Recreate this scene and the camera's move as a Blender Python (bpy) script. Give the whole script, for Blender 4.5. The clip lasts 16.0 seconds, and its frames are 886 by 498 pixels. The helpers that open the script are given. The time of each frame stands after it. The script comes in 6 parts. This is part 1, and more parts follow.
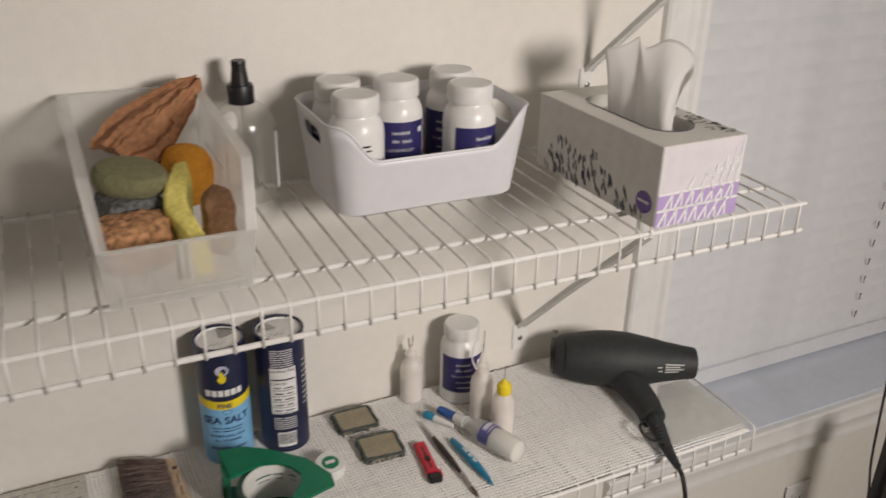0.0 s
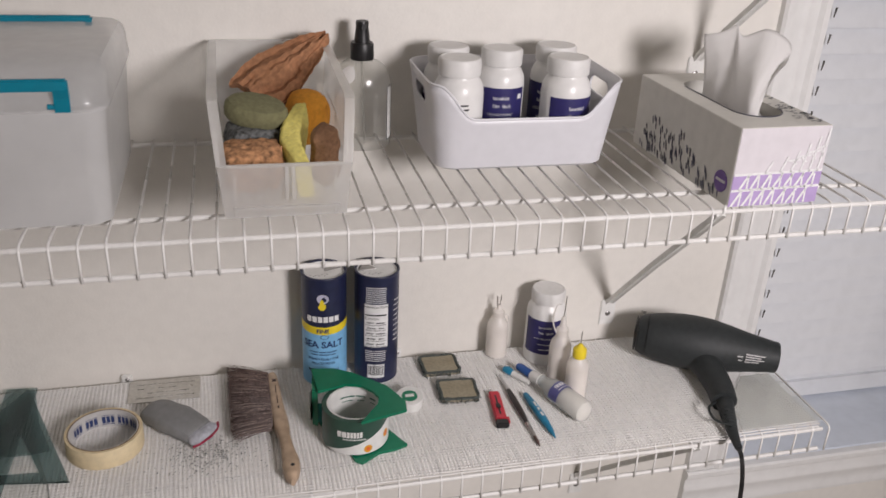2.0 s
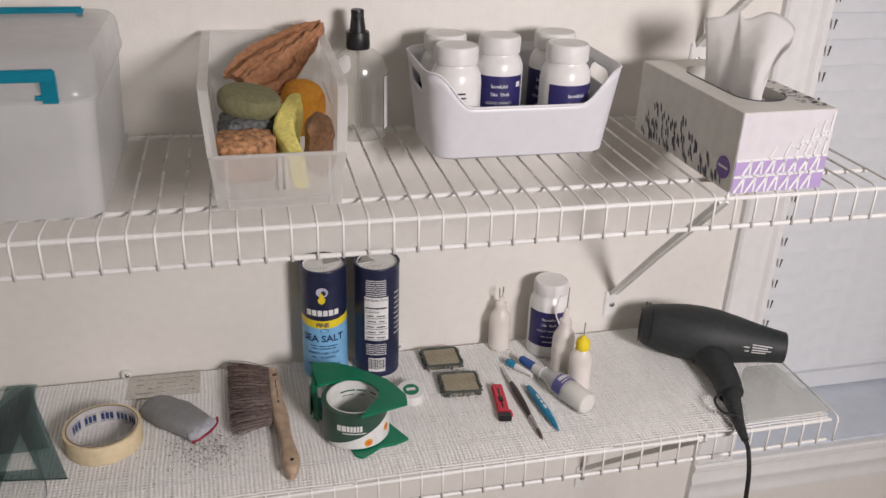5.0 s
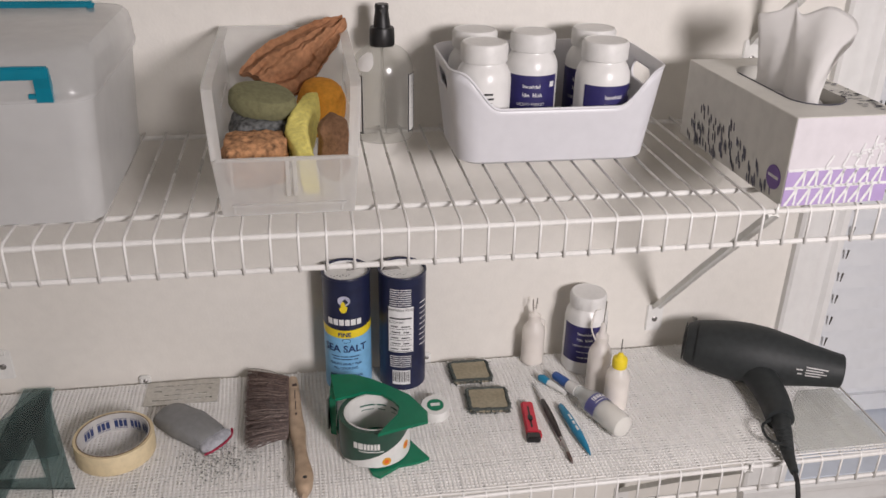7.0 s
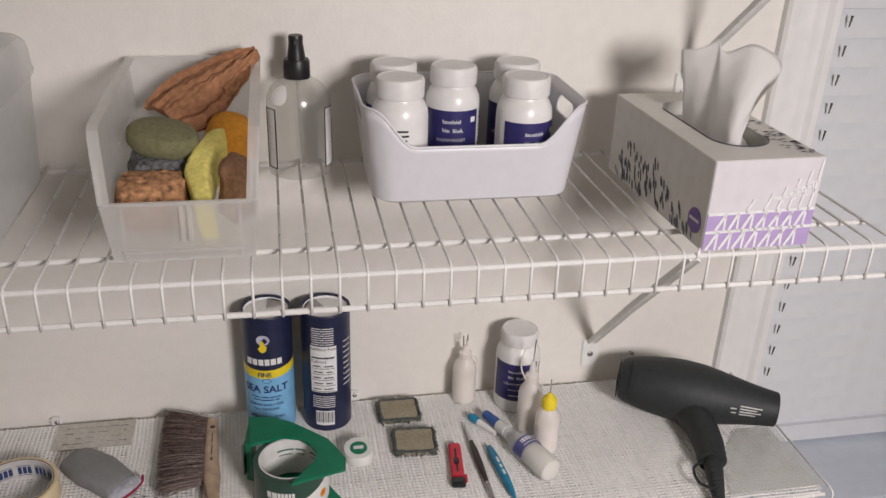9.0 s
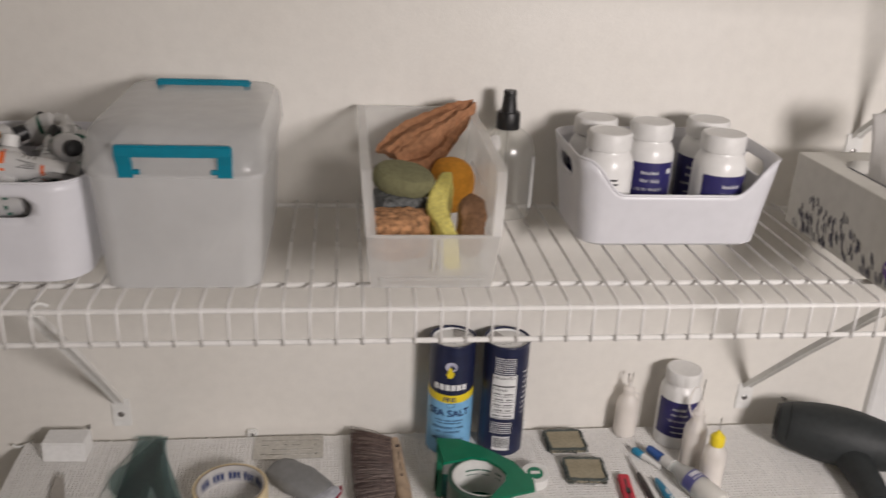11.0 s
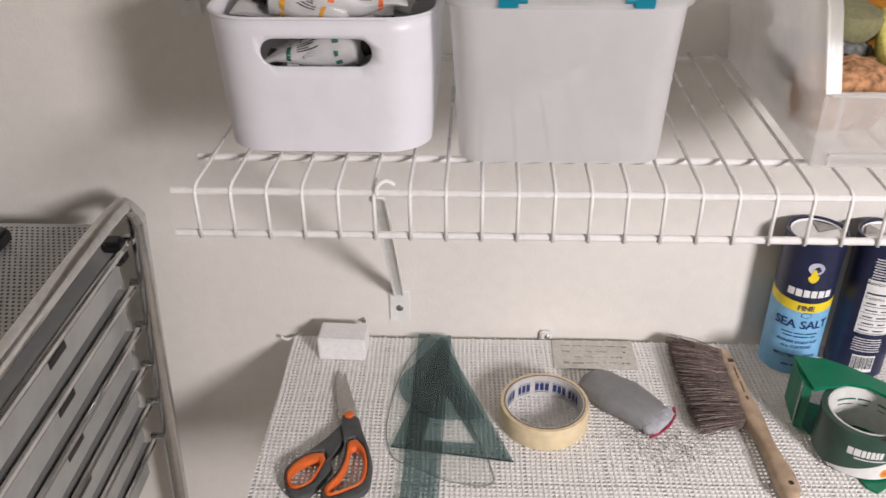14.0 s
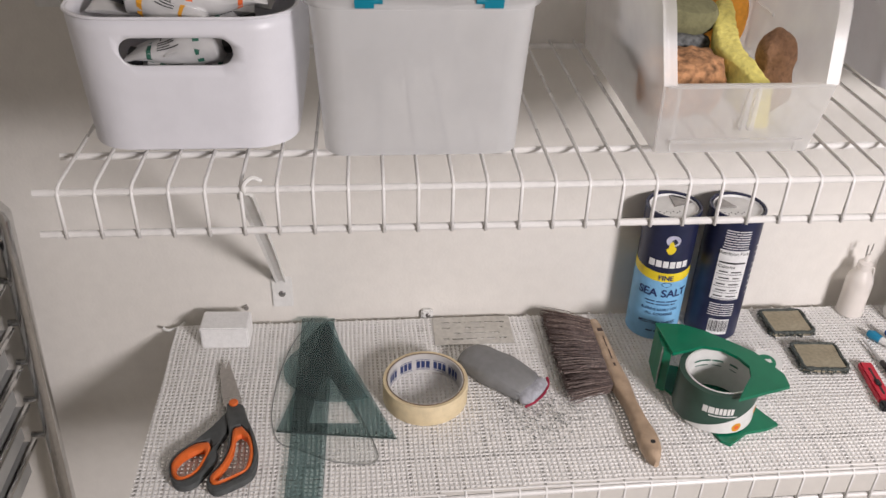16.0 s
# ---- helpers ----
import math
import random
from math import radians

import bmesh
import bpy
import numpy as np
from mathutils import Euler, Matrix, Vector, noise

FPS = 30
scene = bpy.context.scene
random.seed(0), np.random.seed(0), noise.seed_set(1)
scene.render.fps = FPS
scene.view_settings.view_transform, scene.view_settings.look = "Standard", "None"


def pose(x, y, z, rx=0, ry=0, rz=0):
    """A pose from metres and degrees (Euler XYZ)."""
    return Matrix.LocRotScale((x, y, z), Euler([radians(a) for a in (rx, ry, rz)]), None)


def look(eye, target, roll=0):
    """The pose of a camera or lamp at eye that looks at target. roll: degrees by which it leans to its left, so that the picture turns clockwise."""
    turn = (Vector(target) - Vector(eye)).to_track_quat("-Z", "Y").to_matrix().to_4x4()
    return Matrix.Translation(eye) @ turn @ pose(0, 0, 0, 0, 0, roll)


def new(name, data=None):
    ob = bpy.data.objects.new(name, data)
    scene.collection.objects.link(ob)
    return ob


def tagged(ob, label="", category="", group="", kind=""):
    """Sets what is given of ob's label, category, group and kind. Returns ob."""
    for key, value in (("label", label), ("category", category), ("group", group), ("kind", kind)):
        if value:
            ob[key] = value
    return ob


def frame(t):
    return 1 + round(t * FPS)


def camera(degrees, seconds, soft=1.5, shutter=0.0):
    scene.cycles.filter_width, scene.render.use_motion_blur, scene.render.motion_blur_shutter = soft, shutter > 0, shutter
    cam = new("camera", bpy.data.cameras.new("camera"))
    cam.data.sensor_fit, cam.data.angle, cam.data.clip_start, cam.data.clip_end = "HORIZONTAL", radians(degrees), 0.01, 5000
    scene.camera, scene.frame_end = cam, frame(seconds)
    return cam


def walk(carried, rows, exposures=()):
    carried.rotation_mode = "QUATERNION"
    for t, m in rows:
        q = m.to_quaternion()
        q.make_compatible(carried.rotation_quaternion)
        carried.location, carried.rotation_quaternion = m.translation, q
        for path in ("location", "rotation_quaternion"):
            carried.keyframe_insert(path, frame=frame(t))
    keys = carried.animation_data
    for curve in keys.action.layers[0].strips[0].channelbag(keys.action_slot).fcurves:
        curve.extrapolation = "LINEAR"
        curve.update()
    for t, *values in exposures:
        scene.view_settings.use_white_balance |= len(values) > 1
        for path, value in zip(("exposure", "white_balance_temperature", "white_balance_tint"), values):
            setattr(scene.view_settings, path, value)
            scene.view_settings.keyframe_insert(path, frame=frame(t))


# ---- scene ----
cam = camera(54.9, 16.0, soft=1.5, shutter=0.3)
PATH = [
    (0, (0.448, -0.958, 0.718), (1.231, 0.671, -0.137), 1.2),
    (0.5, (0.359, -0.997, 0.711), (1.029, 0.662, -0.181), 2.2),
    (1, (0.333, -1.036, 0.691), (0.873, 0.641, -0.255), 3.5),
    (1.5, (0.405, -1.055, 0.696), (0.886, 0.647, -0.238), 3.8),
    (2, (0.482, -1.08, 0.706), (0.941, 0.666, -0.156), 2.9),
    (2.5, (0.509, -1.085, 0.698), (0.975, 0.682, -0.113), 2.1),
    (3, (0.511, -1.073, 0.69), (0.967, 0.698, -0.119), 2.0),
    (3.2, (0.502, -1.066, 0.687), (0.946, 0.707, -0.127), 2.0),
    (5.3, (0.497, -1.075, 0.697), (0.928, 0.672, -0.176), 1.9),
    (5.5, (0.484, -1.076, 0.698), (0.899, 0.676, -0.172), 1.8),
    (6, (0.464, -1.08, 0.698), (0.746, 0.697, -0.175), 1.1),
    (6.5, (0.522, -1.066, 0.686), (0.817, 0.708, -0.19), 1.2),
    (7, (0.549, -1.021, 0.682), (0.85, 0.75, -0.198), 1.2),
    (7.5, (0.546, -0.976, 0.697), (0.897, 0.79, -0.175), 1.2),
    (8, (0.55, -0.956, 0.691), (0.92, 0.802, -0.187), 1.7),
    (8.2, (0.572, -0.958, 0.693), (0.95, 0.795, -0.193), 1.8),
    (10.3, (0.63, -1.02, 0.713), (0.958, 0.795, -0.062), 3.0),
    (10.5, (0.581, -1.019, 0.717), (0.903, 0.8, -0.049), 3.0),
    (11, (0.439, -1.04, 0.72), (0.676, 0.791, -0.049), 2.8),
    (11.5, (0.339, -1.06, 0.703), (0.452, 0.741, -0.159), 2.2),
    (12, (0.312, -1.071, 0.677), (0.4, 0.695, -0.259), 1.8),
    (12.5, (0.313, -1.049, 0.663), (0.399, 0.712, -0.282), 1.8),
    (13, (0.321, -0.951, 0.65), (0.367, 0.798, -0.32), 1.3),
    (13.5, (0.303, -0.868, 0.624), (0.217, 0.852, -0.393), -0.6),
    (14, (0.227, -0.835, 0.623), (0.151, 0.876, -0.41), -0.5),
    (14.5, (0.2, -0.837, 0.634), (0.342, 0.845, -0.438), 1.4),
    (15, (0.221, -0.843, 0.646), (0.371, 0.831, -0.437), 1.5),
    (15.5, (0.238, -0.845, 0.644), (0.398, 0.825, -0.445), 1.7),
    (16, (0.248, -0.848, 0.648), (0.412, 0.821, -0.441), 1.7),
]
walk(cam, [(t, look(eye, target, roll)) for t, eye, target, roll in PATH],
     [(0.0, -0.17, 7000, 7), (0.5, 0.04, 7050, 7), (1.0, 0.14, 6750, 9), (2.0, -0.01, 6500, 10), (3.0, -0.01, 6500, 10), (5.5, 0.05, 6550, 10), (7.5, 0.02, 6550, 10), (8.2, -0.02, 6550, 10), (10.5, -0.18, 6720, 8),
      (11.5, 0.16, 6650, 9), (12.5, 0.45, 6500, 10), (13.5, 0.56, 6500, 10), (14.1, 0.66, 6500, 10), (15.0, 0.48, 6500, 10), (16.0, 0.46, 6500, 10)])

# ---- light ----
world = bpy.data.worlds.new("world")
scene.world = world
world.use_nodes = True
wn = world.node_tree.nodes
sky = wn.new("ShaderNodeTexSky")
sky.sky_type = "NISHITA"
sky.sun_disc = False
sky.sun_elevation, sky.sun_rotation = radians(35), radians(200)
world.node_tree.links.new(sky.outputs[0], wn["Background"].inputs[0])
wn["Background"].inputs[1].default_value = 0.06


def area(name, place, aim, size, power, colour):
    data = bpy.data.lights.new(name, "AREA")
    data.shape, data.size, data.energy, data.color = "DISK", size, power, colour
    ob = new(name, data)
    ob.matrix_world = look(place, aim)
    return ob


# the room's pendant lamp, in front of the shelves and to the window's side
LAMP = (1.21, -1.66, 0.83)
lamp = area("pendant_lamp_light", LAMP, (0.90, 0, -0.40), 0.36, 19.0, (1.0, 0.93, 0.945))
lamp.data.spread = radians(157)
tagged(lamp, kind="structure")

# ---- materials ----


def principled(name):
    m = bpy.data.materials.new(name)
    m.use_nodes = True
    return m, m.node_tree, m.node_tree.nodes["Principled BSDF"]


def mat(name, colour, rough=0.5, metal=0.0, grain=80.0, vary=0.08, bump=0.0, bump_scale=None, stain=0.0, spread=0.0,
        coat=0.0, dark=None, sss=0.0):
    """A surface with two scales of variation: fine grain and broad stains, and a fine relief."""
    m, tree, b = principled(name)
    n, l = tree.nodes, tree.links
    co = n.new("ShaderNodeTexCoord")
    fine = n.new("ShaderNodeTexNoise")
    fine.inputs["Scale"].default_value, fine.inputs["Detail"].default_value = grain, 6
    l.new(co.outputs["Object"], fine.inputs["Vector"])
    broad = n.new("ShaderNodeTexNoise")
    broad.inputs["Scale"].default_value, broad.inputs["Detail"].default_value = grain * 0.09, 3
    l.new(co.outputs["Object"], broad.inputs["Vector"])
    ramp = n.new("ShaderNodeValToRGB")
    lo = dark or tuple(c * (1 - 2.2 * vary) for c in colour)
    hi = tuple(min(1, c * (1 + 0.6 * vary)) for c in colour)
    ramp.color_ramp.elements[0].color = (*lo, 1)
    ramp.color_ramp.elements[0].position = 0.28
    ramp.color_ramp.elements[1].color = (*hi, 1)
    ramp.color_ramp.elements[1].position = 0.62
    l.new(fine.outputs["Fac"], ramp.inputs["Fac"])
    out = ramp.outputs["Color"]
    if stain:
        mix = n.new("ShaderNodeMix")
        mix.data_type, mix.blend_type = "RGBA", "MULTIPLY"
        r2 = n.new("ShaderNodeValToRGB")
        r2.color_ramp.elements[0].color = (1 - stain, 1 - stain * 1.1, 1 - stain * 1.3, 1)
        r2.color_ramp.elements[0].position = 0.35
        r2.color_ramp.elements[1].position = 0.65
        l.new(broad.outputs["Fac"], r2.inputs["Fac"])
        mix.inputs["Factor"].default_value = 1
        l.new(out, mix.inputs["A"])
        l.new(r2.outputs["Color"], mix.inputs["B"])
        out = mix.outputs["Result"]
    if spread:
        hsv = n.new("ShaderNodeHueSaturation")
        info = n.new("ShaderNodeObjectInfo")
        mr = n.new("ShaderNodeMapRange")
        mr.inputs["To Min"].default_value, mr.inputs["To Max"].default_value = 1 - spread, 1 + spread
        l.new(info.outputs["Random"], mr.inputs["Value"])
        l.new(mr.outputs["Result"], hsv.inputs["Value"])
        l.new(out, hsv.inputs["Color"])
        out = hsv.outputs["Color"]
    l.new(out, b.inputs["Base Color"])
    rr = n.new("ShaderNodeMapRange")
    rr.inputs["To Min"].default_value, rr.inputs["To Max"].default_value = max(0.02, rough - 0.07), min(1, rough + 0.07)
    l.new(broad.outputs["Fac"], rr.inputs["Value"])
    l.new(rr.outputs["Result"], b.inputs["Roughness"])
    b.inputs["Metallic"].default_value = metal
    b.inputs["Coat Weight"].default_value = coat
    if sss:
        b.inputs["Subsurface Weight"].default_value = sss
        b.inputs["Subsurface Radius"].default_value = (0.01, 0.01, 0.01)
        b.inputs["Subsurface Scale"].default_value = 0.4
    if bump:
        bn = n.new("ShaderNodeTexNoise")
        bn.inputs["Scale"].default_value, bn.inputs["Detail"].default_value = bump_scale or grain, 5
        l.new(co.outputs["Object"], bn.inputs["Vector"])
        bp = n.new("ShaderNodeBump")
        bp.inputs["Strength"].default_value, bp.inputs["Distance"].default_value = bump, 0.002
        l.new(bn.outputs["Fac"], bp.inputs["Height"])
        l.new(bp.outputs["Normal"], b.inputs["Normal"])
    return m


def frosted(name, colour, tint, clear=0.65, haze=0.25, rough=0.3, gloss=0.24, shine=0.015):
    """Cloudy plastic: at each surface part of the light goes straight on, part is scattered through or back, with a gloss on top."""
    m, tree, b = principled(name)
    n, l = tree.nodes, tree.links
    b.inputs["Base Color"].default_value = (*colour, 1)
    b.inputs["Roughness"].default_value = rough
    co = n.new("ShaderNodeTexCoord")
    fine = n.new("ShaderNodeTexNoise")
    fine.inputs["Scale"].default_value, fine.inputs["Detail"].default_value = 38, 5
    l.new(co.outputs["Object"], fine.inputs["Vector"])
    mr = n.new("ShaderNodeMapRange")
    mr.inputs["To Min"].default_value, mr.inputs["To Max"].default_value = clear - 0.05, clear + 0.05
    l.new(fine.outputs["Fac"], mr.inputs["Value"])
    tl = n.new("ShaderNodeBsdfTranslucent")
    tl.inputs["Color"].default_value = (*colour, 1)
    body = n.new("ShaderNodeMixShader")
    body.inputs["Fac"].default_value = haze
    l.new(b.outputs[0], body.inputs[1])
    l.new(tl.outputs[0], body.inputs[2])
    tr = n.new("ShaderNodeBsdfTransparent")
    tr.inputs["Color"].default_value = (*tint, 1)
    mx = n.new("ShaderNodeMixShader")
    l.new(mr.outputs["Result"], mx.inputs["Fac"])
    l.new(body.outputs[0], mx.inputs[1])
    l.new(tr.outputs[0], mx.inputs[2])
    gl = n.new("ShaderNodeBsdfGlossy")
    gl.inputs["Roughness"].default_value = gloss
    edge = n.new("ShaderNodeLayerWeight")
    edge.inputs["Blend"].default_value = 0.5
    steep = n.new("ShaderNodeMath")
    steep.operation = "POWER"
    steep.inputs[1].default_value = 4.0
    l.new(edge.outputs["Facing"], steep.inputs[0])
    fr = n.new("ShaderNodeMath")
    fr.operation = "MULTIPLY_ADD"
    fr.inputs[1].default_value, fr.inputs[2].default_value = 0.30, shine
    l.new(steep.outputs[0], fr.inputs[0])
    top = n.new("ShaderNodeMixShader")
    l.new(fr.outputs[0], top.inputs["Fac"])
    l.new(mx.outputs[0], top.inputs[1])
    l.new(gl.outputs[0], top.inputs[2])
    l.new(top.outputs[0], n["Material Output"].inputs["Surface"])
    return m


WALL = mat("wall_paint", (0.80, 0.776, 0.728), 0.42, grain=60, vary=0.015, bump=0.12, bump_scale=260, stain=0.03)
TRIM = mat("trim_paint", (0.80, 0.80, 0.79), 0.3, grain=50, vary=0.02, bump=0.05, bump_scale=90, stain=0.03)
BLIND = mat("blind_vinyl", (0.80, 0.82, 0.85), 0.32, grain=40, vary=0.02, bump=0.04, stain=0.03)
# white sill paint with the blue of daylight put into its colour
SILL = mat("daylit_sill_paint", (0.72, 0.77, 0.85), 0.35, grain=50, vary=0.02, bump=0.05, stain=0.04)
COATED = mat("white_coated_wire", (0.80, 0.79, 0.77), 0.28, grain=120, vary=0.03, bump=0.06, stain=0.05, coat=0.2)
LINER = mat("woven_liner", (0.80, 0.79, 0.77), 0.7, grain=160, vary=0.04, bump=0.12, bump_scale=900, stain=0.04)
BRACKET = mat("bracket_enamel", (0.80, 0.80, 0.78), 0.35, grain=90, vary=0.04, bump=0.08, stain=0.06)
STEEL = mat("screw_steel", (0.35, 0.34, 0.33), 0.4, metal=0.9, grain=200, vary=0.1)
CHROME = mat("chrome", (0.62, 0.62, 0.62), 0.16, metal=1.0, grain=120, vary=0.06, stain=0.08)
# the floor is unseen; its pale colour is chosen to throw lamp light upwards
FLOOR = mat("bounce_floor", (0.44, 0.41, 0.36), 0.95, grain=300, vary=0.2, bump=0.6, bump_scale=500, stain=0.1)
CEILING = mat("ceiling_paint", (0.8, 0.79, 0.76), 0.8, grain=60, vary=0.02, bump=0.2, bump_scale=200)

# ---- mesh helpers ----


def part(name, bm, material, parent=None, label="", smooth=True, m=None):
    """One bmesh as one mesh object, under a thing or a part."""
    mesh = bpy.data.meshes.new(name)
    bm.normal_update()
    if smooth:
        for f in bm.faces:
            f.smooth = True
        for e in bm.edges:
            if len(e.link_faces) == 2 and e.calc_face_angle(0) > 0.6:
                e.smooth = False
    bm.to_mesh(mesh)
    bm.free()
    mesh.materials.append(material)
    ob = new(name, mesh)
    if parent is not None:
        ob.parent = parent
    if m is not None:
        ob.matrix_basis = m
    if label:
        tagged(ob, label)
    return ob


def thing(name, label, category, m=None, group=""):
    ob = new(name)
    ob.empty_display_size = 0.02
    if m is not None:
        ob.matrix_basis = m
    return tagged(ob, label, category, group)


def box(bm, x0, x1, y0, y1, z0, z1, bevel=0.0, segs=2):
    r = bmesh.ops.create_cube(bm, size=1)
    vs = r["verts"]
    for v in vs:
        v.co = Vector((x0 + (v.co.x + 0.5) * (x1 - x0), y0 + (v.co.y + 0.5) * (y1 - y0), z0 + (v.co.z + 0.5) * (z1 - z0)))
    if bevel:
        es = list({e for v in vs for e in v.link_edges})
        bmesh.ops.bevel(bm, geom=es, offset=bevel, segments=segs, affect="EDGES", clamp_overlap=True)
    return bm


def B():
    return bmesh.new()


def loft(bm, rings, close=True, cap0=False, cap1=False):
    """Joins rings of points, each as long as the others, with quads."""
    rows = [[bm.verts.new(p) for p in r] for r in rings]
    n = len(rows[0])
    for a, b in zip(rows, rows[1:]):
        for i in range(n if close else n - 1):
            j = (i + 1) % n
            bm.faces.new((a[i], a[j], b[j], b[i]))
    if cap0:
        bm.faces.new(rows[0][::-1])
    if cap1:
        bm.faces.new(rows[-1])
    return bm


def lathe(bm, profile, segs=32, c=(0, 0), cap0=True, cap1=True):
    """Turns a profile of (radius, height) round the z axis."""
    rings = [[(c[0] + r * math.cos(2 * math.pi * i / segs), c[1] + r * math.sin(2 * math.pi * i / segs), z) for i in range(segs)]
             for r, z in profile]
    return loft(bm, rings, True, cap0, cap1)


def tube(bm, pts, radius, segs=8, caps=True):
    """A round bar along a line of points; radius may be one number or one for each point."""
    pts = [Vector(p) for p in pts]
    rad = radius if isinstance(radius, (list, tuple)) else [radius] * len(pts)
    rings, up = [], None
    for i, p in enumerate(pts):
        d = (pts[min(i + 1, len(pts) - 1)] - pts[max(i - 1, 0)]).normalized()
        if up is None:
            up = d.orthogonal().normalized()
        up = (up - d * up.dot(d)).normalized()
        side = d.cross(up)
        rings.append([p + rad[i] * (math.cos(2 * math.pi * k / segs) * up + math.sin(2 * math.pi * k / segs) * side) for k in range(segs)])
    return loft(bm, rings, True, caps, caps)


def smooth_line(pts, steps=8):
    """A Catmull-Rom line through the points."""
    pts = [Vector(p) for p in pts]
    q = [2 * pts[0] - pts[1]] + pts + [2 * pts[-1] - pts[-2]]
    out = []
    for i in range(1, len(q) - 2):
        for s in range(steps):
            t = s / steps
            a, b, c, d = q[i - 1], q[i], q[i + 1], q[i + 2]
            out.append(0.5 * ((2 * b) + (c - a) * t + (2 * a - 5 * b + 4 * c - d) * t * t + (3 * b - a - 3 * c + d) * t ** 3))
    out.append(pts[-1])
    return out


def round_rect(w, d, r, z, cx=0.0, cy=0.0, n=6):
    """A ring round a rectangle with rounded corners; from the front left corner on, anticlockwise."""
    out = []
    for k, (sx, sy) in enumerate(((1, -1), (1, 1), (-1, 1), (-1, -1))):
        for i in range(n + 1):
            a = math.radians(-90 + 90 * k + 90 * i / n)
            out.append((cx + sx * (w / 2 - r) + r * math.cos(a), cy + sy * (d / 2 - r) + r * math.sin(a), z))
    return out


def prism(bm, outline, z0, z1, bevel=0.0):
    """A flat outline of (x, y) given thickness."""
    a = [bm.verts.new((x, y, z0)) for x, y in outline]
    b = [bm.verts.new((x, y, z1)) for x, y in outline]
    n = len(a)
    bm.faces.new(a[::-1])
    top = bm.faces.new(b)
    for i in range(n):
        bm.faces.new((a[i], a[(i + 1) % n], b[(i + 1) % n], b[i]))
    if bevel:
        bmesh.ops.bevel(bm, geom=list(top.edges), offset=bevel, segments=2, affect="EDGES", clamp_overlap=True)
    return bm


def roughen(bm, size, depth, seed=0.0):
    """Pushes the points in and out along their normals by a noise of that size in metres."""
    bm.normal_update()
    for v in bm.verts:
        p = v.co / size + Vector((seed, seed * 1.7, -seed))
        v.co += v.normal * depth * (noise.noise(p) + 0.5 * noise.noise(p * 2.3))
    return bm


def settle(ob):
    """Makes the modifiers of ob part of its mesh."""
    bpy.context.view_layer.update()
    dg = bpy.context.evaluated_depsgraph_get()
    mesh = bpy.data.meshes.new_from_object(ob.evaluated_get(dg))
    ob.modifiers.clear()
    ob.data = mesh
    return ob


def lettering(text, size, place, weight=0.0):
    """Letters as a bmesh; place turns a flat (x, y) into a point in space. The word is centred on x."""
    cu = bpy.data.curves.new("letters", "FONT")
    cu.body, cu.size, cu.align_x, cu.resolution_u, cu.offset = text, size, "CENTER", 3, weight
    ob = new("letters", cu)
    bpy.context.view_layer.update()
    mesh = bpy.data.meshes.new_from_object(ob.evaluated_get(bpy.context.evaluated_depsgraph_get()))
    bpy.data.objects.remove(ob)
    bm = B()
    bm.from_mesh(mesh)
    for v in bm.verts:
        v.co = Vector(place(v.co.x, v.co.y))
    return bm


# ---- the room ----
FLOOR_Z, CEIL_Z = -0.92, 1.52
# west, east and south walls are unseen, set near for more bounced light
X0, X1, Y0 = -1.1, 2.8, -2.5
WIN = (1.311, 2.50, -0.30, 1.1)   # the window's opening: left, right, sill, head

for nm, dims in {
    "wall_north_west": (X0, WIN[0], 0.0, 0.24, FLOOR_Z, CEIL_Z),
    "wall_north_below_window": (WIN[0], WIN[1], 0.0, 0.24, FLOOR_Z, WIN[2]),
    "wall_north_above_window": (WIN[0], WIN[1], 0.0, 0.24, WIN[3], CEIL_Z),
    "wall_north_east": (WIN[1], X1, 0.0, 0.24, FLOOR_Z, CEIL_Z),
    "wall_west": (X0 - 0.1, X0, Y0, 0.24, FLOOR_Z, CEIL_Z),
    "wall_east": (X1, X1 + 0.1, Y0, 0.24, FLOOR_Z, CEIL_Z),
    "wall_south": (X0 - 0.1, X1 + 0.1, Y0 - 0.1, Y0, FLOOR_Z, CEIL_Z),
}.items():
    tagged(part(nm, box(B(), *dims), WALL, smooth=False), "off-white painted room wall", "wall", kind="structure")
tagged(part("floor", box(B(), X0 - 0.1, X1 + 0.1, Y0 - 0.1, 0.24, FLOOR_Z - 0.1, FLOOR_Z), FLOOR, smooth=False),
       "unseen floor, made pale to bounce light up to the shelves", "floor", kind="structure")
tagged(part("ceiling", box(B(), X0 - 0.1, X1 + 0.1, Y0 - 0.1, 0.24, CEIL_Z, CEIL_Z + 0.1), CEILING, smooth=False),
       "white painted ceiling", "ceiling", kind="structure")

# ---- the wire shelves ----
PITCH, WIRES, FIRST = 0.0254, 48, 0.0280
FRONT = -0.3035


def wire_mesh():
    pts = [(0, -0.006, 0.0), (0, -0.28, 0.0), (0, FRONT + 0.006, 0.0), (0, FRONT - 0.0005, -0.0015), (0, FRONT - 0.003, -0.006),
           (0, FRONT - 0.0032, -0.020), (0, FRONT - 0.003, -0.0410)]
    bm = tube(B(), pts, 0.00145, 7)
    mesh = bpy.data.meshes.new("wire")
    for f in bm.faces:
        f.smooth = True
    bm.to_mesh(mesh)
    bm.free()
    mesh.materials.append(COATED)
    return mesh


WIRE = wire_mesh()


def low_front(x):
    """The front of the lower shelf, which stands a little askew to the wall."""
    return -0.3035 + 0.0667 * x - 0.0614 * x ** 2 + 0.0225 * x ** 3


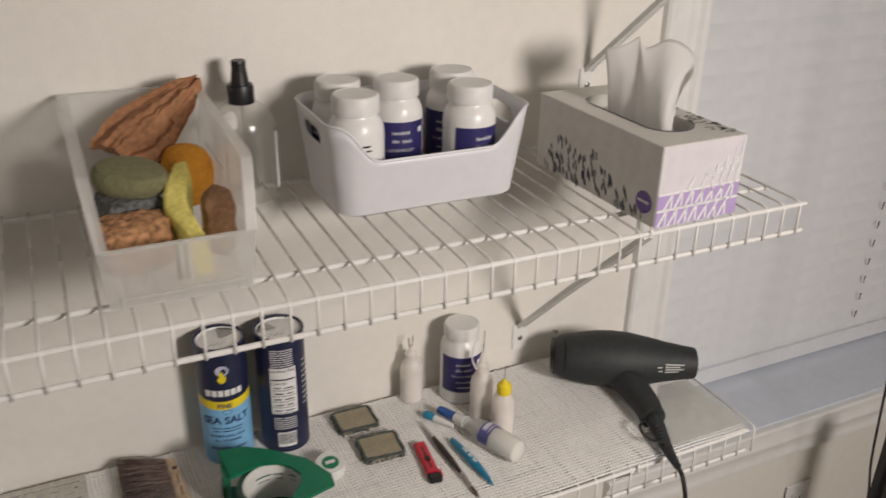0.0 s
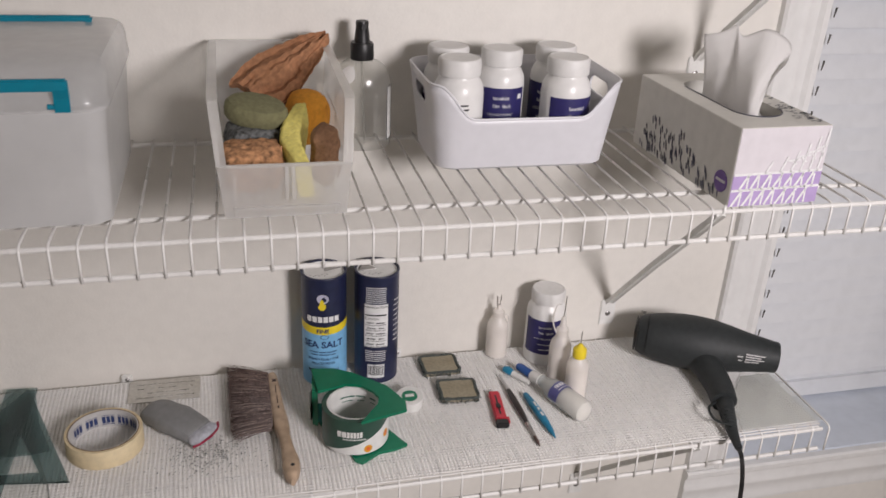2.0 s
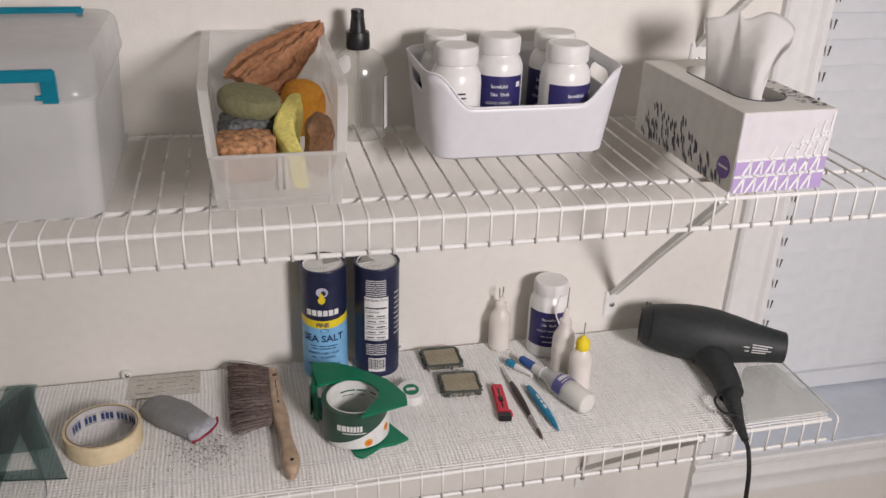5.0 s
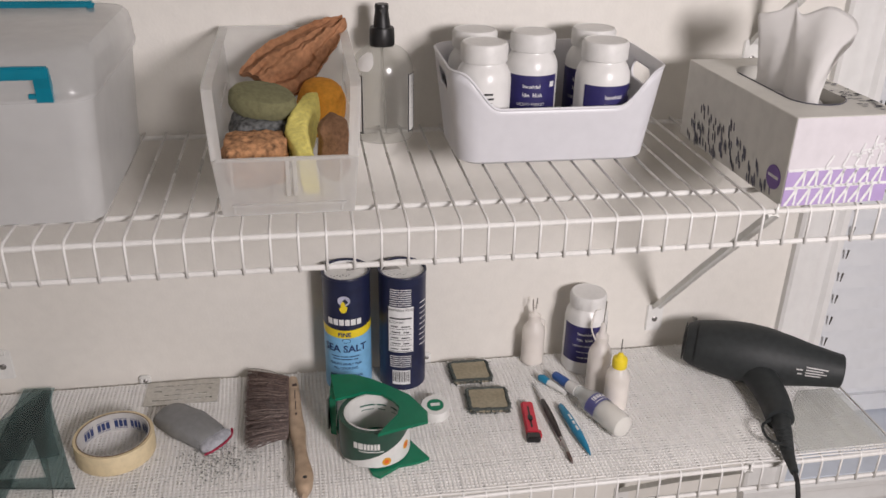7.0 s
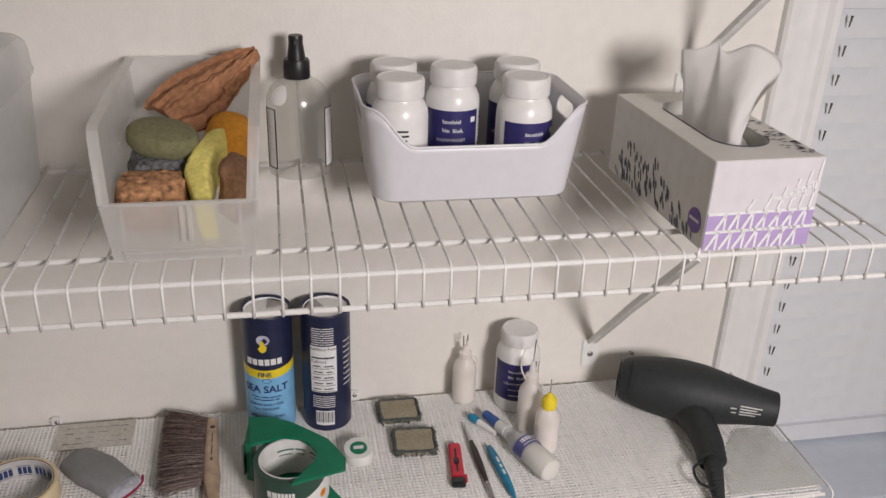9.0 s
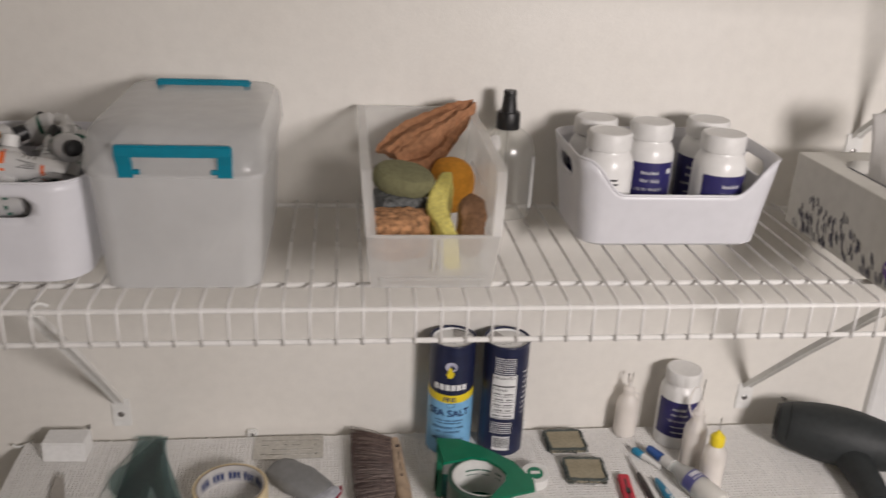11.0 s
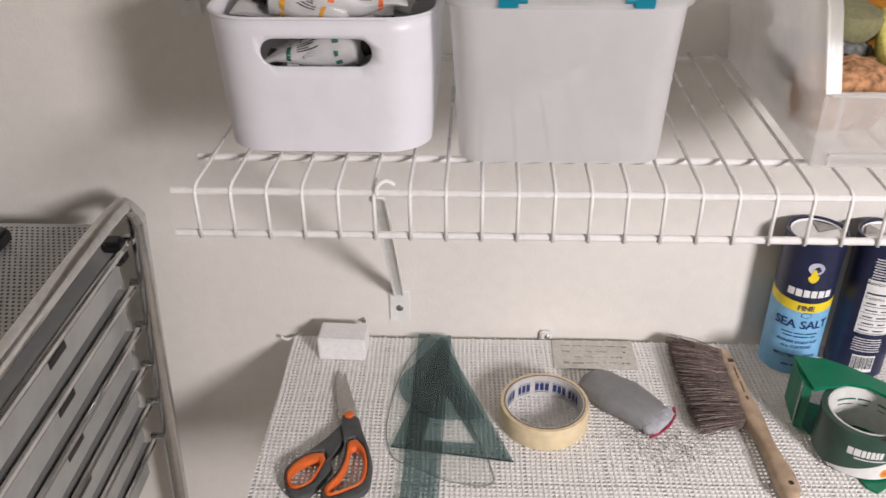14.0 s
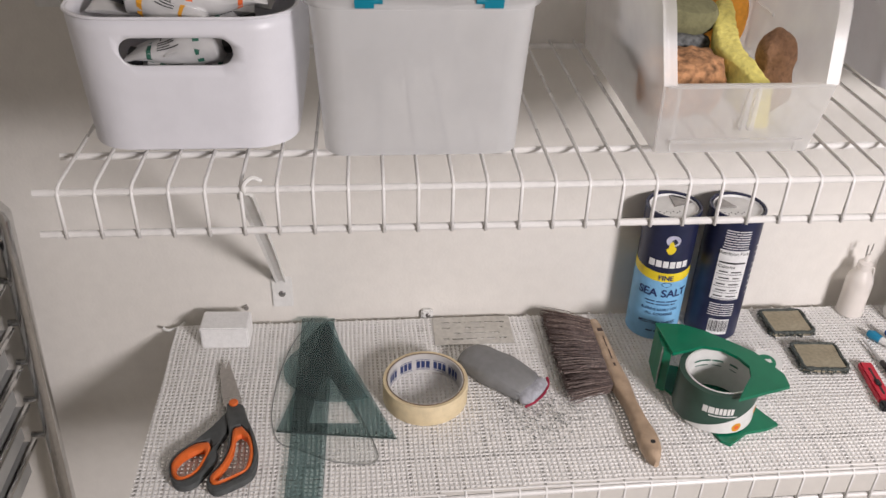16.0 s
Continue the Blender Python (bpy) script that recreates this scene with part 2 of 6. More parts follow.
def wire_shelf(z, label, front=None):
    """A shelf of white coated wire, about 305 mm deep; z is the top of its deck, front(x) its front where it is not square."""
    s = thing("wire_shelf", label, "shelf", pose(0, 0, z - 0.0015), "wire shelves on the wall")
    end = 1.262 if front else 1.241
    for y, dz, x0 in ((FRONT, -0.0045, 0.011), (FRONT + 0.0005, -0.0390, 0.009), (-0.247, -0.0045, 0.014),
                      (-0.010, -0.0045, 0.014)):
        xs = [x0 + (end - 0.8 * x0 - x0) * k / 10 for k in range(11)]
        part("rod", tube(B(), [(x, y * (front(x) / FRONT if front and y < -0.1 else 1), dz) for x in xs], 0.0029, 10), COATED, s)
    for i in range(WIRES):
        w = new("wire", WIRE)
        w.parent = s
        x = FIRST + PITCH * i
        w.location = (x, 0, 0)
        if front:
            x = 0.0135 + 0.0266 * i
            w.location = (x, 0, 0)
            w.scale = (1, front(x) / FRONT, 1)
    return s


UP, LOW, TOP = 0.3535, -0.002, 0.712
wire_shelf(LOW, "white coated wire shelf covered with a woven liner", low_front)
wire_shelf(UP, "white coated wire shelf holding storage tubs and bottles")
wire_shelf(TOP, "white coated wire shelf high on the wall")


def wall_bracket(foot, hook, label):
    """A sloping shelf brace: a flat foot screwed to the wall, a folded steel strut, a hook round the front rod."""
    f, h = Vector(foot), Vector(hook)
    s = thing("shelf_bracket", label, "bracket", pose(*foot), "shelf braces")
    part("foot", box(B(), -0.0125, 0.0125, -0.003, 0.0, -0.022, 0.022, 0.0012), BRACKET, s)
    part("screw", lathe(B(), [(0.0042, 0), (0.0042, 0.0012), (0.0025, 0.0022)], 12), STEEL, s, "steel screw head",
         m=pose(0, -0.003, -0.002, 90, 0, 0))
    d = h - f
    a = Vector((0, -0.003, 0.018))
    line = [a, a + Vector((0, -0.010, 0.010)), d * 0.5 + Vector((0, 0, 0.008)), d + Vector((0, 0, -0.004))]
    bm = B()
    rings = []
    for i, p in enumerate(line):
        w = 0.0055
        t = (line[min(i + 1, 3)] - line[max(i - 1, 0)]).normalized()
        n = Vector((1, 0, 0)).cross(t).normalized() * 0.0035
        rings.append([p + Vector((-w, 0, 0)) - n, p + Vector((w, 0, 0)) - n, p + Vector((w, 0, 0)) + n,
                      p + Vector((w * 0.5, 0, 0)) + n * 0.4, p + Vector((-w * 0.5, 0, 0)) + n * 0.4, p + Vector((-w, 0, 0)) + n])
    part("strut", loft(bm, rings, True, True, True), BRACKET, s, smooth=False)
    part("hook", tube(B(), smooth_line([d + Vector((0, 0.004, -0.006)), d + Vector((0, -0.004, 0.0)), d + Vector((0.001, -0.004, 0.006)),
                                        d + Vector((0.006, 0.001, 0.008)), d + Vector((0.012, 0.004, 0.004))], 4), 0.0016, 7), BRACKET, s)
    return s


wall_bracket((0.138, 0, 0.040), (0.157, -0.302, UP - 0.006), "white steel brace under the wire shelf")
wall_bracket((1.040, 0, 0.045), (1.006, -0.302, UP - 0.006), "white steel brace under the wire shelf")
wall_bracket((1.028, 0, -0.300), (1.060, low_front(1.06), LOW - 0.006), "white steel brace under the lined shelf")
wall_bracket((0.128, 0, -0.306), (0.175, low_front(0.175), LOW - 0.006), "white steel brace under the lined shelf")
wall_bracket((-0.058, 0, 0.408), (-0.015, -0.302, TOP - 0.006), "white steel brace rising to a higher shelf")
wall_bracket((1.120, 0, 0.428), (1.137, -0.302, TOP - 0.006), "white steel brace rising to a higher shelf")


def liner():
    """A woven open-mesh liner: flat strips one way over strips the other way, with holes between."""
    pitch = 0.0051

    def front(x):
        return low_front(x) - 0.002 + 0.0025 * math.sin(19 * x) + 0.001 * math.sin(61 * x)

    def height(x, y):
        return 0.0006 + 0.0007 * (noise.noise(Vector((x * 9, y * 9, 3))) + 0.6 * noise.noise(Vector((x * 28, y * 28, 7))))

    verts, faces = [], []

    def strip(pts, width, lift, phase):
        n0 = len(verts)
        for i, (x, y) in enumerate(pts):
            a, b = pts[max(i - 1, 0)], pts[min(i + 1, len(pts) - 1)]
            dx, dy = b[0] - a[0], b[1] - a[1]
            k = math.hypot(dx, dy) or 1
            w = width * (1.12 if (i + phase) % 2 else 0.86)
            z = height(x, y) + lift * (1 if (i + phase) % 2 else 0.2)
            for s, dz in ((-1, -0.0006), (-0.45, 0.0004), (0.45, 0.0004), (1, -0.0006)):
                verts.append((x - dy / k * s * w / 2, y + dx / k * s * w / 2, z + dz))
        for i in range(len(pts) - 1):
            for j in range(3):
                q = n0 + i * 4 + j
                faces.append((q, q + 4, q + 5, q + 1))

    x0, x1 = 0.012, 1.248
    ny = int(0.306 / pitch)
    nx = int((x1 - x0) / pitch)
    wob = lambda a, b: 0.0022 * noise.noise(Vector((a * 11, b * 11, 0)))
    for j in range(ny):
        y = -0.015 - j * pitch
        pts = [(x0 + i * pitch / 2, y + wob(x0 + i * pitch / 2, y)) for i in range(2 * nx)]
        pts = [p for p in pts if p[1] > front(p[0])]
        if len(pts) > 4:
            strip(pts, 0.0018 if j % 9 == 4 else 0.0030, 0.0004, j)
    for i in range(nx):
        x = x0 + (i + 0.5) * pitch
        n = int((-0.013 - front(x)) / (pitch / 2))
        pts = [(x + wob(x + 5, -0.013 - k * pitch / 2) + 0.006 * (k / n - 0.5), -0.013 - k * pitch / 2) for k in range(n)]
        strip(pts, 0.0019 if i % 5 == 2 else 0.0033, 0.0004, i + 1)
    mesh = bpy.data.meshes.new("shelf_liner")
    mesh.from_pydata(verts, [], faces)
    mesh.polygons.foreach_set("use_smooth", [True] * len(mesh.polygons))
    mesh.materials.append(LINER)
    return tagged(new("shelf_liner", mesh), "white woven open-mesh liner lying on the wire shelf", "shelf liner", kind="stuff")


liner()
bm = B()
pts = [(1.196, -0.150), (1.252, -0.150), (1.254, -0.268), (1.128, -0.269), (1.140, -0.235), (1.170, -0.180)]
prism(bm, pts[::-1], 0.0030, 0.0042, 0.0003)
bmesh.ops.recalc_face_normals(bm, faces=bm.faces)
tagged(part("plastic_sheet", roughen(bm, 0.05, 0.0006, 2), frosted("cloudy_sheet", (0.80, 0.81, 0.78), (0.97, 0.975, 0.965), 0.74, 0.2, gloss=0.12, shine=0.03), smooth=False),
       "cloudy plastic sheet lying at the shelf's end", "sheet")

# ---- the window ----


def casing_profile(w):
    """Depth of the moulding across its width."""
    return [(0, 0), (0, 0.010), (0.004, 0.014), (0.012, 0.015), (0.018, 0.0128), (w * 0.42, 0.0128), (w * 0.47, 0.015), (w * 0.55, 0.015),
            (w * 0.60, 0.0128), (w - 0.018, 0.0128), (w - 0.012, 0.018), (w - 0.003, 0.018), (w, 0.014), (w, 0)]


def casing(x, z0, z1, w=0.092):
    bm = B()
    return loft(bm, [[(x + u, -d, z) for u, d in casing_profile(w)] for z in (z0, z1)], True, True, True)


win = tagged(thing("window_1", "white-framed window behind a closed venetian blind", "window"), kind="structure")
part("casing_side", casing(1.238, -0.298, 1.19, 0.072), TRIM, win, "fluted white side casing")
part("casing_side", casing(2.502, -0.298, 1.19), TRIM, win, "fluted white side casing")
bm = B()
loft(bm, [[(x, -d, -0.300 - 0.088 + u) for u, d in casing_profile(0.088)] for x in (1.238, 2.594)], True, True, True)
part("casing_bottom", bm, TRIM, win, "fluted white bottom casing")
part("sill", box(B(), 1.312, 2.499, -0.004, 0.236, -0.2995, -0.2955, 0.0015), SILL, win, "window sill, its pale paint tinted with the blue of daylight")
part("jamb", box(B(), 1.3115, 1.317, 0.0, 0.238, -0.295, 1.099, 0.001), TRIM, win)
part("jamb", box(B(), 2.494, 2.4995, 0.0, 0.238, -0.295, 1.099, 0.001), TRIM, win)
part("sash", box(B(), 1.318, 1.385, 0.195, 0.225, -0.295, 1.09, 0.003), TRIM, win)
part("sash", box(B(), 2.45, 2.493, 0.195, 0.225, -0.295, 1.09, 0.003), TRIM, win)
part("sash", box(B(), 1.386, 2.449, 0.195, 0.225, -0.295, -0.23, 0.003), TRIM, win)
part("sash", box(B(), 1.386, 2.449, 0.195, 0.225, 0.40, 0.45, 0.003), TRIM, win)
GLASS, gt, gb = principled("window_glass")
gb.inputs["Transmission Weight"].default_value, gb.inputs["Roughness"].default_value = 1.0, 0.0
gb.inputs["IOR"].default_value = 1.45
pane = part("pane", box(B(), 1.386, 2.449, 0.208, 0.212, -0.229, 1.09), GLASS, win, "clear window glass", smooth=False)
pane.visible_shadow = False

blind = thing("venetian_blind", "closed white venetian blind with flat slats", "blind", pose(1.321, 0.160, 0))
SLAT = None
SP = 0.0432
for i in range(31):
    z = -0.205 + SP * i
    if SLAT is None:
        bm = B()
        prof = [(0.012, -0.0265), (0.009, -0.017), (0.002, 0.002), (-0.006, 0.021), (-0.0065, 0.0265), (-0.0050, 0.0265), (0.0045, 0.002), (0.0115, -0.017), (0.0145, -0.0265)]
        loft(bm, [[(x, -y, z1) for y, z1 in prof] for x in (0.0, 1.169)], True, True, True)
        s = part("slat", bm, BLIND, blind, smooth=False)
        SLAT = s.data
    else:
        s = new("slat", SLAT)
        s.parent = blind
    s.location = (0, 0, z)
part("bottom_rail", box(B(), 0, 1.169, -0.015, 0.015, -0.291, -0.238, 0.009, 4), BLIND, blind)
CORD = mat("blind_cord", (0.10, 0.09, 0.08), 0.8, grain=200, vary=0.1)
for x in (0.117, 0.675):
    for i in range(31):
        part("cord", tube(B(), [(x, -0.019, -0.214 + SP * i), (x + 0.0014, -0.0195, -0.198 + SP * i)], [0.0010, 0.0019], 6), CORD, blind)

# ---- things: materials ----
TUB = mat("white_plastic", (0.71, 0.71, 0.745), 0.38, grain=60, vary=0.015, bump=0.04, bump_scale=500, stain=0.02, sss=0.08)
JARW = mat("jar_plastic", (0.80, 0.795, 0.78), 0.32, grain=70, vary=0.02, bump=0.03, stain=0.03, sss=0.1)
LIDW = mat("lid_plastic", (0.76, 0.755, 0.74), 0.48, grain=90, vary=0.03, bump=0.05, stain=0.04)
NAVY = mat("navy_label", (0.030, 0.026, 0.13), 0.4, grain=90, vary=0.08, stain=0.05)
NAVY_CAN = mat("navy_card", (0.016, 0.021, 0.062), 0.38, grain=70, vary=0.12, stain=0.1)
SKYBLUE = mat("light_blue_card", (0.22, 0.50, 0.78), 0.42, grain=70, vary=0.06, stain=0.05)
YELLOW = mat("yellow_card", (0.82, 0.64, 0.03), 0.42, grain=70, vary=0.05)
LILACINK = mat("lilac_print", (0.5, 0.5, 0.62), 0.5, grain=200, vary=0.08)
WHITEINK = mat("white_print", (0.78, 0.78, 0.78), 0.5, grain=200, vary=0.05)
NAVYINK = mat("navy_print", (0.02, 0.04, 0.14), 0.5, grain=200, vary=0.05)
BLACKINK = mat("black_print", (0.02, 0.02, 0.022), 0.5, grain=200, vary=0.05)
FROST = frosted("frosted_box", (0.82, 0.825, 0.83), (0.96, 0.965, 0.965), 0.38, 0.30)
FROSTLID = frosted("frosted_lid", (0.84, 0.845, 0.85), (0.975, 0.975, 0.975), 0.58, 0.45)
BINPL = frosted("cloudy_bin", (0.96, 0.96, 0.955), (0.985, 0.985, 0.98), 0.62, 0.56)
TEAL = mat("teal_plastic", (0.0, 0.20, 0.29), 0.4, grain=60, vary=0.05, bump=0.03)
LOOFAH = mat("brown_sponge", (0.42, 0.205, 0.105), 0.9, grain=160, vary=0.16, bump=0.6, bump_scale=320, stain=0.25)
OLIVE = mat("olive_sponge", (0.17, 0.165, 0.085), 0.9, grain=220, vary=0.1, bump=0.4, bump_scale=420, stain=0.08)
GREYSP = mat("grey_sponge", (0.13, 0.135, 0.135), 0.95, grain=200, vary=0.35, bump=0.9, bump_scale=300, stain=0.1)
TANSP = mat("tan_sea_sponge", (0.47, 0.245, 0.12), 0.95, grain=170, vary=0.33, bump=1.0, bump_scale=260, stain=0.15)
BRWNSP = mat("fine_brown_sponge", (0.31, 0.170, 0.095), 0.9, grain=260, vary=0.14, bump=0.5, bump_scale=420, stain=0.15)
ORANGE = mat("orange_sponge", (0.70, 0.30, 0.03), 0.85, grain=220, vary=0.08, bump=0.4, bump_scale=400)
YELSP = mat("yellow_sponge", (0.80, 0.71, 0.20), 0.85, grain=200, vary=0.09, bump=0.6, bump_scale=300, stain=0.08)
BLACKPL = mat("black_plastic", (0.012, 0.012, 0.013), 0.42, grain=90, vary=0.1, bump=0.05)
DRYERM = mat("matt_black_rubber", (0.021, 0.025, 0.026), 0.6, grain=120, vary=0.12, bump=0.08, bump_scale=700)
GREENPL = mat("green_plastic", (0.0, 0.17, 0.085), 0.4, grain=60, vary=0.05, bump=0.03)
TAPEG = mat("dark_green_wrap", (0.028, 0.072, 0.052), 0.38, grain=60, vary=0.08)
TAPEW = mat("tape_white", (0.74, 0.74, 0.72), 0.4, grain=80, vary=0.04, stain=0.04)
MASKING = mat("masking_tape", (0.74, 0.62, 0.40), 0.6, grain=120, vary=0.05, bump=0.15, bump_scale=700, stain=0.06)
CARD = mat("grey_card", (0.58, 0.57, 0.56), 0.6, grain=120, vary=0.05, stain=0.05)
FOAM = mat("white_foam", (0.84, 0.84, 0.83), 0.8, grain=200, vary=0.03, bump=0.2, bump_scale=500)
BLADE = mat("blade_steel", (0.48, 0.46, 0.44), 0.28, metal=1.0, grain=240, vary=0.06)
GRIP = mat("grey_grip", (0.072, 0.078, 0.078), 0.6, grain=150, vary=0.1, bump=0.1)
GRIPO = mat("orange_grip", (0.75, 0.15, 0.025), 0.55, grain=150, vary=0.06)
GREYPAD = mat("grey_leather", (0.235, 0.24, 0.245), 0.62, grain=120, vary=0.05, bump=0.12, bump_scale=500, stain=0.12)
PADEND = mat("stitched_lining", (0.42, 0.43, 0.47), 0.9, grain=180, vary=0.15, bump=0.3)
REDTHREAD = mat("red_thread", (0.30, 0.02, 0.05), 0.8, grain=200, vary=0.15)
HAIR = mat("dark_bristle", (0.098, 0.064, 0.055), 0.65, grain=300, vary=0.3, spread=0.3)
HAIRT = mat("light_bristle", (0.20, 0.145, 0.12), 0.6, grain=300, vary=0.3)
WOOD = mat("pale_wood", (0.50, 0.37, 0.26), 0.5, grain=70, vary=0.12, bump=0.1, stain=0.12)
PLATE = mat("brushed_plate", (0.60, 0.59, 0.56), 0.36, metal=0.9, grain=160, vary=0.08, stain=0.08)
SCRUB = mat("tan_scrubber", (0.36, 0.32, 0.23), 0.95, grain=200, vary=0.09, bump=0.35, bump_scale=500, stain=0.15)
FRINGE = mat("dark_fringe", (0.085, 0.098, 0.090), 0.95, grain=260, vary=0.25, bump=0.6)
RED = mat("red_plastic", (0.55, 0.02, 0.045), 0.4, grain=80, vary=0.06)
BLUE = mat("blue_plastic", (0.02, 0.11, 0.42), 0.4, grain=80, vary=0.08)
CYAN = mat("turquoise_plastic", (0.02, 0.26, 0.46), 0.35, grain=60, vary=0.15, stain=0.15)
DARKWOOD = mat("lacquered_handle", (0.030, 0.022, 0.020), 0.3, grain=90, vary=0.15)
CARTON = mat("carton_pale", (0.66, 0.645, 0.60), 0.5, grain=60, vary=0.03, stain=0.04)
LILAC = mat("carton_lilac", (0.66, 0.63, 0.66), 0.5, grain=60, vary=0.03, stain=0.03)
PURPLE = mat("carton_purple", (0.44, 0.33, 0.58), 0.5, grain=60, vary=0.04)
VIOLET = mat("violet_print", (0.15, 0.07, 0.30), 0.5, grain=80, vary=0.06)
DOTS = mat("slate_print", (0.07, 0.07, 0.10), 0.5, grain=150, vary=0.2, spread=0.5)
TISSUE = frosted("tissue_paper", (0.88, 0.87, 0.86), (1.0, 1.0, 1.0), 0.16, 0.42, rough=0.9, gloss=0.8, shine=0.0)
LATEX = frosted("milky_bottle", (0.97, 0.935, 0.90), (0.98, 0.97, 0.95), 0.34, 0.2)
APPLICATOR = frosted("clear_squeeze_bottle", (0.86, 0.88, 0.875), (0.965, 0.975, 0.97), 0.62, 0.4)
MILK = mat("cream_fluid", (0.84, 0.79, 0.73), 0.6, grain=60, vary=0.03)
GREENDRAFT = frosted("green_acrylic", (0.17, 0.225, 0.225), (0.72, 0.80, 0.80), 0.86, 0.3, gloss=0.08)
CLEARDRAFT = frosted("clear_acrylic", (0.80, 0.82, 0.81), (0.95, 0.96, 0.955), 0.92, 0.3, gloss=0.08)
CLEARPET = frosted("clear_bottle", (0.74, 0.74, 0.72), (0.91, 0.91, 0.895), 0.88, 0.3, gloss=0.20, shine=0.06)
EDGEINK = mat("acrylic_edge", (0.02, 0.035, 0.033), 0.3, grain=80, vary=0.1)
EDGECLEAR = mat("clear_edge", (0.30, 0.31, 0.30), 0.2, grain=80, vary=0.1)
TUBEFOIL = mat("paint_tube_foil", (0.66, 0.66, 0.66), 0.32, metal=0.25, grain=70, vary=0.05, bump=0.1, bump_scale=90, stain=0.05)
ORANGEINK = mat("orange_print", (0.75, 0.14, 0.03), 0.5, grain=80, vary=0.05)
OCHREINK = mat("ochre_print", (0.70, 0.33, 0.03), 0.5, grain=80, vary=0.05)
GREENINK = mat("green_print", (0.03, 0.13, 0.09), 0.5, grain=80, vary=0.05)
DRAWER = mat("grey_drawer", (0.34, 0.345, 0.337), 0.30, grain=40, vary=0.05, stain=0.1, coat=0.3)
MESHTOP = mat("perforated_sheet", (0.44, 0.44, 0.43), 0.45, metal=0.3, grain=80, vary=0.05)

U = UP   # the upper deck's top


def arc_patch(r, a0, a1, z0, z1, segs=16, thick=0.0003):
    """A label that follows a cylinder of radius r, between two angles in degrees."""
    rings = []
    for i in range(segs + 1):
        a = radians(a0 + (a1 - a0) * i / segs)
        c, s = math.cos(a), math.sin(a)
        rings.append([(r * c, r * s, z0), ((r + thick) * c, (r + thick) * s, z0), ((r + thick) * c, (r + thick) * s, z1), (r * c, r * s, z1)])
    return loft(B(), rings, True, True, True)


def on_cylinder(r, a0, z):
    """Lays flat (x, y) on a cylinder, centred at the angle a0 in degrees."""
    return lambda x, y: (r * math.cos(radians(a0) + x / r), r * math.sin(radians(a0) + x / r), z + y)


def strip_bars(bm, r, a0, z, widths, h, gap=0.0016):
    """A line of plain bars that stands for small print on a cylinder."""
    x = -(sum(widths) + gap * (len(widths) - 1)) / 2
    for w in widths:
        f = on_cylinder(r, a0, z)
        ring0, ring1 = [], []
        n = max(2, int(w / 0.002))
        rows = [[bm.verts.new(f(x + w * i / n, y)) for i in range(n + 1)] for y in (0, h)]
        for i in range(n):
            bm.faces.new((rows[0][i], rows[0][i + 1], rows[1][i + 1], rows[1][i]))
        x += w + gap
    return bm


# ---- upper shelf: small tub with paint tubes ----


def open_tub(w0, d0, w1, d1, r0, r1, rim, n=8):
    """An open tapered tub with rounded corners; rim(x, y) gives the rim's height at a point."""
    rings = []
    m = 9
    for k in range(m + 1):
        t = k / m
        ring = round_rect(w0 + (w1 - w0) * t, d0 + (d1 - d0) * t, r0 + (r1 - r0) * t, 0, n=n)
        dense = []
        for a, b in zip(ring, ring[1:] + ring[:1]):
            steps = max(1, int(math.dist(a, b) / 0.007))
            for s in range(steps):
                dense.append((a[0] + (b[0] - a[0]) * s / steps, a[1] + (b[1] - a[1]) * s / steps))
        rings.append((t, dense))
    bm = B()
    rows = []
    first = rings[0][1]
    for k, scale in ((0, 0.05), (1, 0.86), (2, 0.955)):
        rows.append([bm.verts.new((x * scale, y * scale, (0.0, 0.0, 0.0012)[k])) for x, y in first])
    for t, dense in rings:
        # every ring keeps the same count as the first one
        src = dense if len(dense) == len(first) else [dense[int(i * len(dense) / len(first))] for i in range(len(first))]
        row = []
        for i, (x, y) in enumerate(src):
            z = 0.004 + (rim(x, y) - 0.004) * t
            row.append(bm.verts.new((x, y, z)))
        rows.append(row)
    n0 = len(first)
    for a, b in zip(rows, rows[1:]):
        for i in range(n0):
            j = (i + 1) % n0
            bm.faces.new((a[i], a[j], b[j], b[i]))
    bm.faces.new(rows[0][::-1])
    return bm


def cut(ob, cutter):
    """Takes the cutter's body out of ob."""
    for o in (ob, cutter):
        bm = B()
        bm.from_mesh(o.data)
        bmesh.ops.recalc_face_normals(bm, faces=bm.faces)
        bm.to_mesh(o.data)
        bm.free()
    mod = ob.modifiers.new("cut", "BOOLEAN")
    mod.operation, mod.object, mod.solver = "DIFFERENCE", cutter, "EXACT"
    settle(ob)
    bpy.data.objects.remove(cutter)


def thicken(ob, t, offset=-1):
    mod = ob.modifiers.new("thick", "SOLIDIFY")
    mod.thickness, mod.offset = t, offset
    return settle(ob)


def pill(w, h, depth, n=10):
    """A slot-shaped body along y."""
    pts = []
    for k in range(2):
        for i in range(n + 1):
            a = math.pi * (i / n) - math.pi / 2 + math.pi * k
            pts.append(((w / 2 - h / 2) * (1 if k == 0 else -1) + h / 2 * math.cos(a), h / 2 * math.sin(a)))
    return loft(B(), [[(x, y, z) for x, z in pts] for y in (-depth, depth)], True, True, True)


